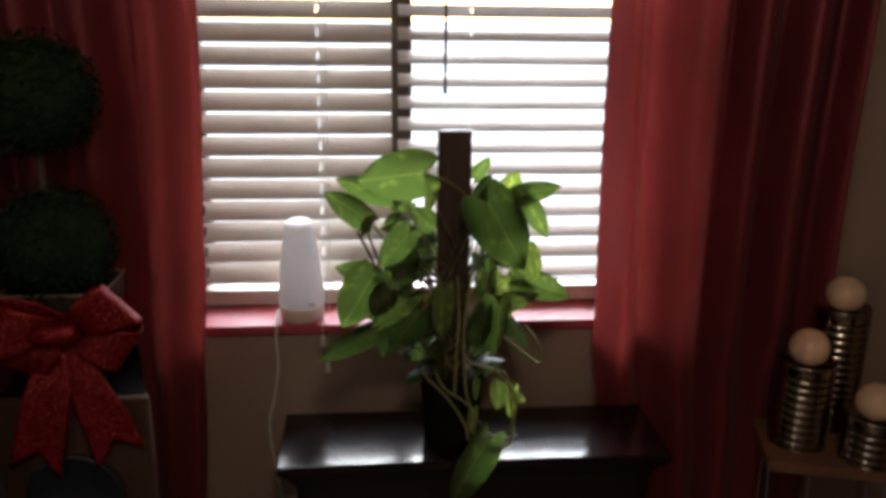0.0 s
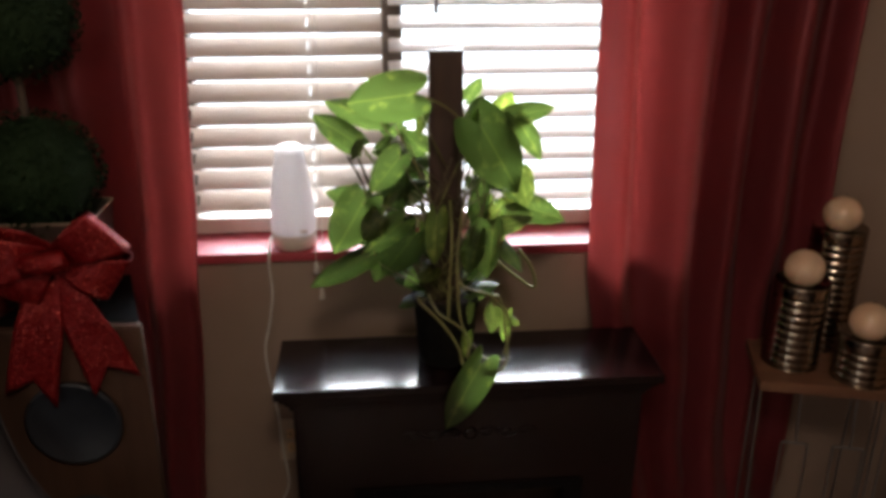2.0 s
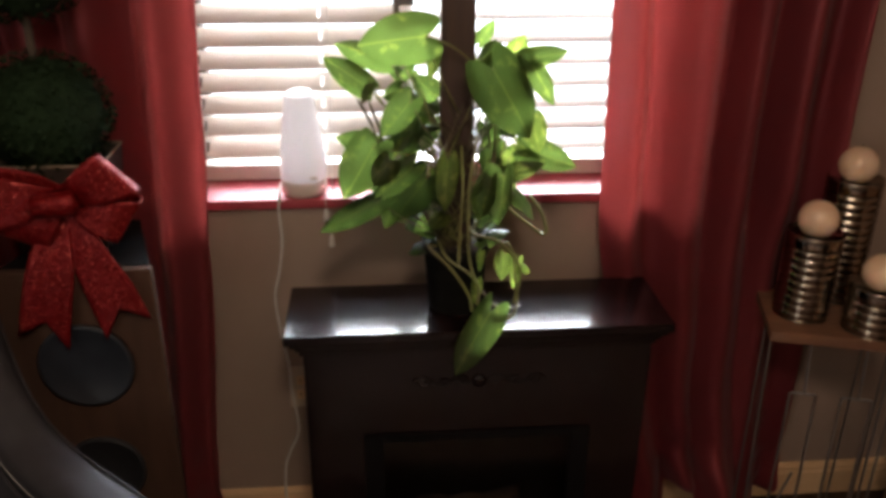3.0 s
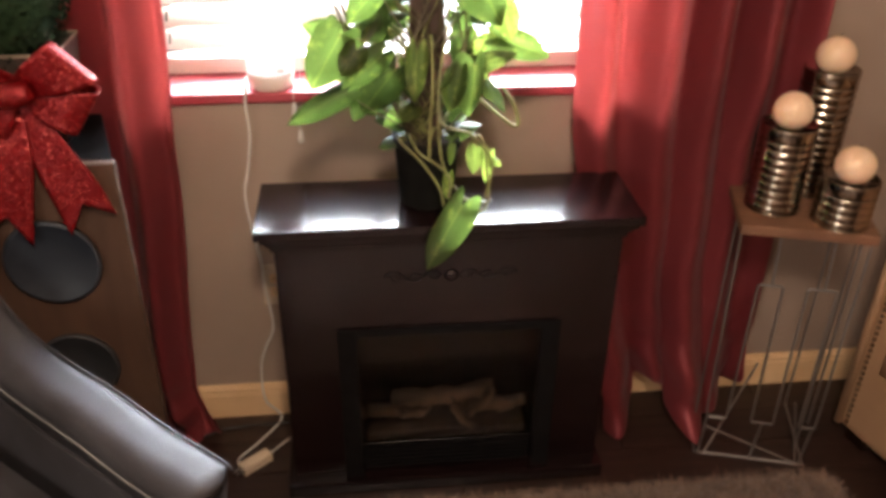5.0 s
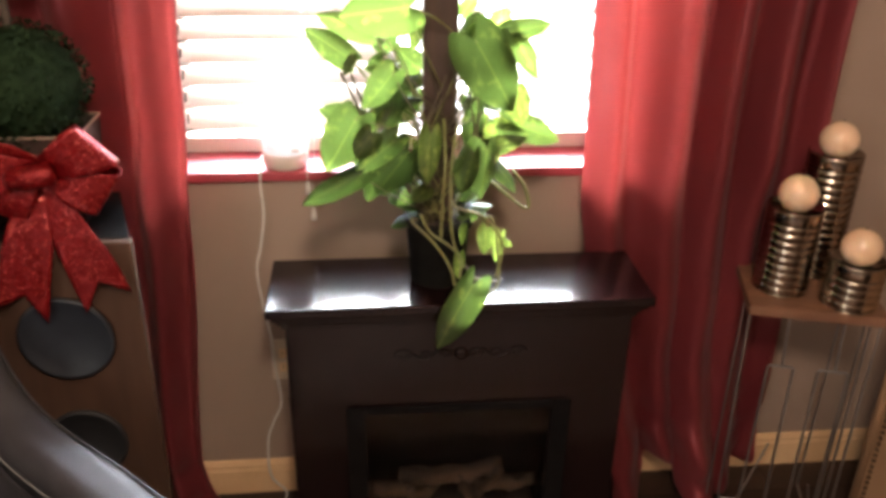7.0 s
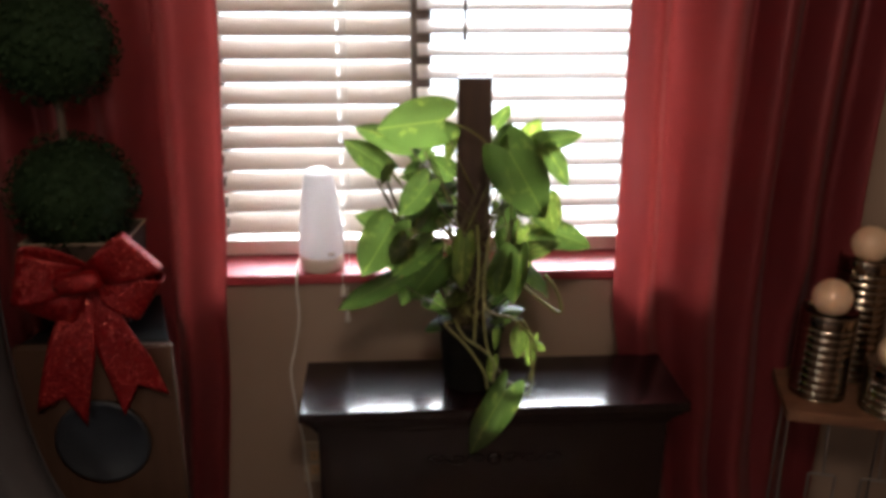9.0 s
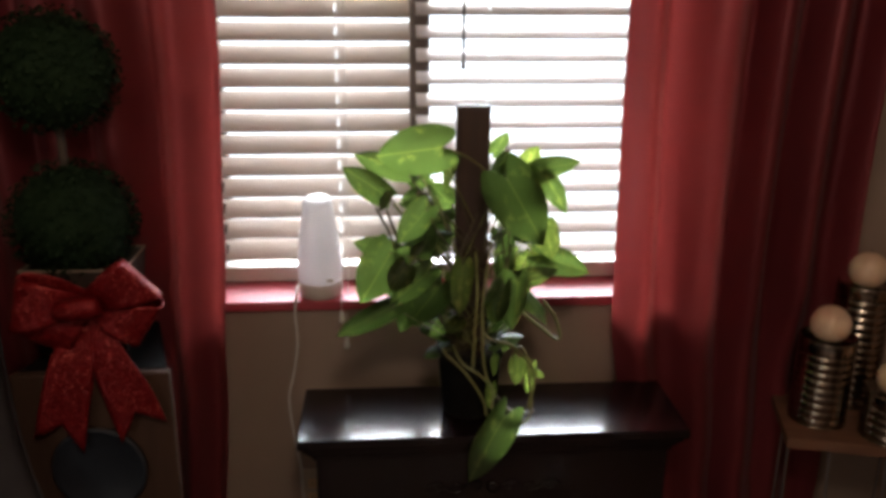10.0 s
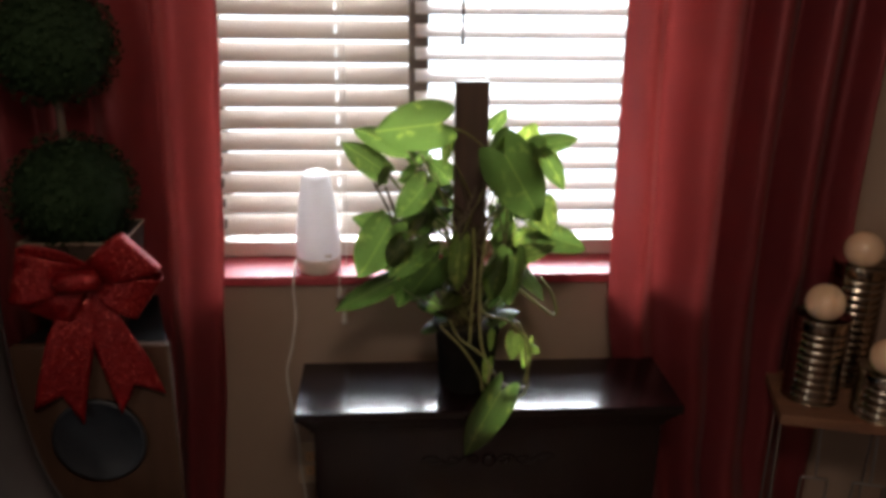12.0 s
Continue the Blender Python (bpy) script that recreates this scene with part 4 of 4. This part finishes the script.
bm = bmesh.new()
rows = []
for i in range(len(ARM)):
    p, n = arm_frame(i)
    tight = (0.55, 0.78, 0.9, 0.96, 0.99)[i] if i < 5 else 1.0
    row = []
    for y, d in arm_section(ARM_WIDE, 0.12, 0.036):
        q = p - n * d
        crease = 0.0022 * noise.noise((p.x * 14, y * 20, p.z * 14)) + 0.0012 * noise.noise((p.x * 60, y * 30, 3 + p.z * 60))
        row.append(bm.verts.new((q.x, -ARM_WIDE / 2 + (y + ARM_WIDE / 2) * tight, q.z + crease)))
    rows.append(row)
for a, b in zip(rows, rows[1:]):
    m = len(a)
    for i in range(m):
        bm.faces.new((a[i], a[(i + 1) % m], b[(i + 1) % m], b[i]))
bm.faces.new(rows[0])
bm.faces.new(rows[-1])
part("arm_pad", bm, M_LEATHER, chair, smooth=True)
part("piping", tube(bmesh.new(), arm_line(-0.004, 0.012), 0.0022, 8), M_LEATHER, chair, smooth=True)
part("seam", tube(bmesh.new(), arm_line(-ARM_WIDE - 0.0005, 0.056), 0.0017, 6), M_STITCH, chair, "pale stitched seam")
bm = bmesh.new()
low = [p - n * 0.121 for p, n in (arm_frame(i) for i in range(len(ARM)))]
outline = [(-0.014, 0.06)] + [(min(p.x, -0.014), p.z) for p in low] + [(-0.76, 1.18), (-0.76, 0.06)]
near = [bm.verts.new((x, -0.082, z)) for x, z in outline]
far = [bm.verts.new((x, -0.008, z)) for x, z in outline]
bm.faces.new(near)
bm.faces.new(far)
for i in range(len(outline)):
    k = (i + 1) % len(outline)
    bm.faces.new((near[i], near[k], far[k], far[i]))
part("arm_side", bm, M_LEATHER, chair)
part("seat", boxed(-0.60, -0.03, -0.72, -0.1, 0.2, 0.44, 0.04), M_LEATHER, chair)
part("backrest", boxed(-0.80, -0.62, -0.72, -0.1, 0.2, 1.16, 0.05), M_LEATHER, chair)
for x in (-0.08, -0.68):
    for y in (-0.05, -0.66):
        part("foot", boxed(x - 0.025, x + 0.025, y - 0.025, y + 0.025, 0, 0.2 if y < -0.5 else 0.0598, 0.004), M_NAIL, chair)

# ---- loudspeaker, planter with topiary, bow ----
SX0, SX1, SY0, SY1, SZ = -0.903, -0.618, -0.05, 0.20, 0.922
speaker = thing("floor_speaker", "tall brown veneered floor speaker with two round drivers", "loudspeaker", at=((SX0 + SX1) / 2, (SY0 + SY1) / 2, 0))
SW, SD = (SX1 - SX0) / 2, (SY1 - SY0) / 2
bm = boxed(-SW, SW, -SD + 0.021, SD, 0.03, SZ, 0.004)
for v in bm.verts:
    v.co.x *= 1 - 0.55 * (v.co.y + SD) / (2 * SD)
part("cabinet", bm, M_INSERT, speaker, "black cabinet")
part("baffle", boxed(-SW, SW, -SD, -SD + 0.0205, 0.03, SZ, 0.004), M_CABINET, speaker, "brown veneered front")
part("plinth", boxed(-SW * 0.45, SW * 0.45, -SD + 0.01, SD - 0.01, 0, 0.0298, 0.003), M_INSERT, speaker)


def driver(cz, r, cone, label):
    ob = part("driver", lathe(bmesh.new(), [(0.003, 0.0012), (r * 0.34, 0.002), (r * 0.9, 0.008), (r * 0.95, 0.011), (r, 0.012), (r * 1.03, 0.0105), (r * 1.03, 0.0005), (r * 0.2, 0.0004)], 48), cone, speaker, label, smooth=True)
    ob.matrix_basis = pose(0.0, -SD - 0.001, cz, 90)
    ring = bmesh.new()
    tube(ring, [(r * 1.02 * math.cos(a * math.pi / 24), r * 1.02 * math.sin(a * math.pi / 24), 0.0075) for a in range(49)], 0.003, 8)
    part("trim_ring", ring, M_RUBBER, ob, smooth=True)


driver(0.728, 0.084, M_CONE, "blue-grey speaker cone")
driver(0.485, 0.074, M_RUBBER, "black speaker cone")

planter = thing("planter_box", "dark square planter with a pale rim on the speaker", "planter", at=(-0.80, 0.11, SZ + 0.0005))
bm = bmesh.new()
outer = [(-0.095, -0.075), (0.095, -0.075), (0.095, 0.075), (-0.095, 0.075)]
lo = [bm.verts.new((x * 0.85, y * 0.85, 0)) for x, y in outer]
hi = [bm.verts.new((x, y, 0.168)) for x, y in outer]
hi2 = [bm.verts.new((x * 0.93, y * 0.93, 0.168)) for x, y in outer]
lo2 = [bm.verts.new((x * 0.9, y * 0.9, 0.14)) for x, y in outer]
for a, b in ((lo, hi), (hi, hi2), (hi2, lo2)):
    for i in range(4):
        bm.faces.new((a[i], a[(i + 1) % 4], b[(i + 1) % 4], b[i]))
bm.faces.new(lo)
bm.faces.new(lo2)
part("body", bm, M_PLANTER, planter)
part("rim", tube(bmesh.new(), [(x, y, 0.169) for x, y in outer + outer[:1]], 0.0032, 8), M_RIM, planter, "pale metal rim")

topiary = thing("topiary", "dark green double-ball topiary in the planter", "topiary", at=(-0.812, 0.11, SZ + 0.142))
part("stem", tube(bmesh.new(), [(0.004 * math.sin(i), 0.004 * math.cos(i * 1.3), i * 0.05) for i in range(10)], 0.008, 8), M_TWIG, topiary, smooth=True)
for cz, r in ((0.105, 0.117), (0.385, 0.114)):
    bm = bmesh.new()
    bmesh.ops.create_icosphere(bm, subdivisions=3, radius=r * 0.88)
    core = part("ball_core", bm, M_TOPIARY, topiary)
    core.location = (0, 0, cz)
    verts, faces = [], []
    for i in range(2600):
        d = Vector((random.gauss(0, 1), random.gauss(0, 1), random.gauss(0, 1))).normalized()
        c = d * r * random.uniform(0.86, 1.04)
        u = d.orthogonal().normalized()
        u = (Matrix.Rotation(random.uniform(0, 6.28), 3, d) @ u + d * random.uniform(-0.2, 0.8)).normalized()
        w = u.cross(d).normalized()
        ln, wd = random.uniform(0.008, 0.014), random.uniform(0.003, 0.005)
        k = len(verts)
        verts += [c, c + u * ln * 0.5 + w * wd, c + u * ln, c + u * ln * 0.5 - w * wd]
        faces.append((k, k + 1, k + 2, k + 3))
    mesh = bpy.data.meshes.new("foliage")
    mesh.from_pydata(verts, [], faces)
    mesh.materials.append(M_TOPIARY)
    ob = new("foliage", mesh)
    ob.parent = topiary
    ob.location = (0, 0, cz)
    tagged(ob, kind="stuff")

bow = thing("gift_bow", "large red glitter ribbon bow on the planter's front", "bow", at=(-0.748, -0.03, 1.066))


def ribbon(name, mid, across, mat, label="", notch=0.0, thick=0.0016):
    """A ribbon along mid points; across: the half-width vector at each point."""
    bm = bmesh.new()
    pts, half = spline(mid, 6), spline(across, 6)
    last = len(pts) - 1
    n = 6
    rows = []
    for i, (p, h) in enumerate(zip(pts, half)):
        way = (pts[min(i + 1, last)] - pts[max(i - 1, 0)]).normalized()
        row = []
        for j in range(-n, n + 1):
            s = j / n
            cut = notch * (abs(s) - 1) * (i / last) ** 4 if notch else 0.0
            row.append(bm.verts.new(p + h * s + way * cut))
        rows.append(row)
    for a, b in zip(rows, rows[1:]):
        for j in range(2 * n):
            bm.faces.new((a[j], a[j + 1], b[j + 1], b[j]))
    ob = part(name, bm, mat, bow, label, smooth=True)
    solid = ob.modifiers.new("thickness", "SOLIDIFY")
    solid.thickness, solid.offset = thick, 0
    return ob


# tails
ribbon("tail", [(0.006, -0.022, -0.012), (0.036, -0.040, -0.11), (0.062, -0.044, -0.18), (0.084, -0.046, -0.252)], [(0.012, 0, 0.004), (0.032, 0, 0.012), (0.04, 0.002, 0.018), (0.042, 0.002, 0.02)], M_GLITTER, notch=0.045)
ribbon("tail", [(-0.006, -0.022, -0.012), (-0.030, -0.042, -0.11), (-0.052, -0.045, -0.19), (-0.072, -0.046, -0.275)], [(0.012, 0, -0.004), (0.036, 0, -0.012), (0.04, 0.002, -0.016), (0.042, 0.002, -0.018)], M_GLITTER, notch=0.045)
# upper and lower loops: outer middle (x, z), half of the outer edge (x, z), cloth
for ox, oz, hx, hz, mat in ((0.106, 0.046, 0.029, -0.034, M_GLITTER), (0.110, -0.046, 0.022, 0.034, M_GLITTER), (-0.118, 0.004, 0.011, 0.047, M_GLITTER), (-0.084, -0.074, 0.043, -0.024, M_GLITTER)):
    low = 0.012 if abs(ox) < 0.117 and oz < 0 else 0.0
    ribbon("loop", [(0.02 * ox, -0.036 + low, 0.04 * oz), (0.5 * ox, -0.060 + low, 0.5 * oz), (0.93 * ox, -0.052 + low, 0.95 * oz), (ox, -0.034 + low, oz), (0.9 * ox, -0.012 + low, 0.9 * oz), (0.45 * ox, -0.004, 0.45 * oz), (0.02 * ox, -0.016, 0.04 * oz)],
           [(0.2 * hx, 0, 0.4 * hz), (0.72 * hx, 0.004, 0.8 * hz), (hx, 0.006, hz), (hx, 0.006, hz), (hx, 0.004, hz), (0.7 * hx, 0, 0.75 * hz), (0.2 * hx, 0, 0.4 * hz)], mat)
bm = bmesh.new()
tube(bm, [(-0.036, -0.058, -0.004), (-0.032, -0.06, -0.003), (0.0, -0.062, 0.001), (0.032, -0.06, 0.005), (0.036, -0.058, 0.006)], [0.014, 0.0195, 0.021, 0.0195, 0.014], 20)
part("knot", bm, M_GLITTER, bow, smooth=True)

# ---- room behind the camera ----
lamp_thing = thing("ceiling_lamp", "frosted glass ceiling lamp with warm bulb", "ceiling lamp", at=(-0.1, -1.62, TOP))
part("canopy", lathe(bmesh.new(), [(0.09, -0.02), (0.095, -0.012), (0.095, -0.0005), (0.02, -0.0004)], 32), M_TRIM, lamp_thing, smooth=True)

# ---- rug ----
rug = thing("shag_rug", "beige shag rug before the fireplace", "rug", at=(-0.1, -1.2, 0))
part("backing", boxed(-1.0, 1.06, -1.0, 1.135, 0.0, 0.012, 0.004), M_RUG, rug)
verts, faces = [], []
for i in range(22000):
    x, y = random.uniform(-0.35, 1.055), 1.135 - random.random() ** 1.7 * 0.32
    dx = max(0.0, x - 0.98)
    if dx and y > 1.135 - 0.05 and (dx / 0.075) ** 2 + ((y - 1.085) / 0.05) ** 2 > 1:
        continue
    a, h = random.uniform(0, 6.28), random.uniform(0.018, 0.036)
    lean = Vector((random.gauss(0, 0.5), random.gauss(0, 0.5), 0)) * h
    b = Vector((x, y, 0.011))
    w = Vector((math.cos(a), math.sin(a), 0)) * 0.0016
    k = len(verts)
    verts += [b - w, b + w, b + lean * 0.4 + w * 0.9 + Vector((0, 0, h * 0.7)), b + lean * 0.4 - w * 0.9 + Vector((0, 0, h * 0.7)), b + lean + Vector((0, 0, h))]
    faces += [(k, k + 1, k + 2, k + 3), (k + 3, k + 2, k + 4)]
mesh = bpy.data.meshes.new("pile")
mesh.from_pydata(verts, [], faces)
mesh.materials.append(M_RUG)
pile = new("shag", mesh)
pile.parent = rug
tagged(pile, kind="stuff")

# ---- floor planks ----
plank = None
for row in range(34):
    y = WALL_Y - 0.0585 - row * 0.117
    x = XL - (row * 0.43) % 1.2
    while x < XR:
        x0, x1 = max(x, XL), min(x + 1.2, XR)
        if x1 - x0 > 0.02:
            if plank is None:
                plank = boxed(-0.5, 0.5, -0.0575, 0.0575, -0.0118, 0.0)
                ob = part("plank", plank, M_FLOOR, floor)
                plank = ob.data
            else:
                ob = new("plank", plank)
                ob.parent = floor
            ob.matrix_basis = pose((x0 + x1) / 2, y, 0) @ Matrix.Diagonal((x1 - x0 - 0.002, 1, 1, 1))
        x += 1.2
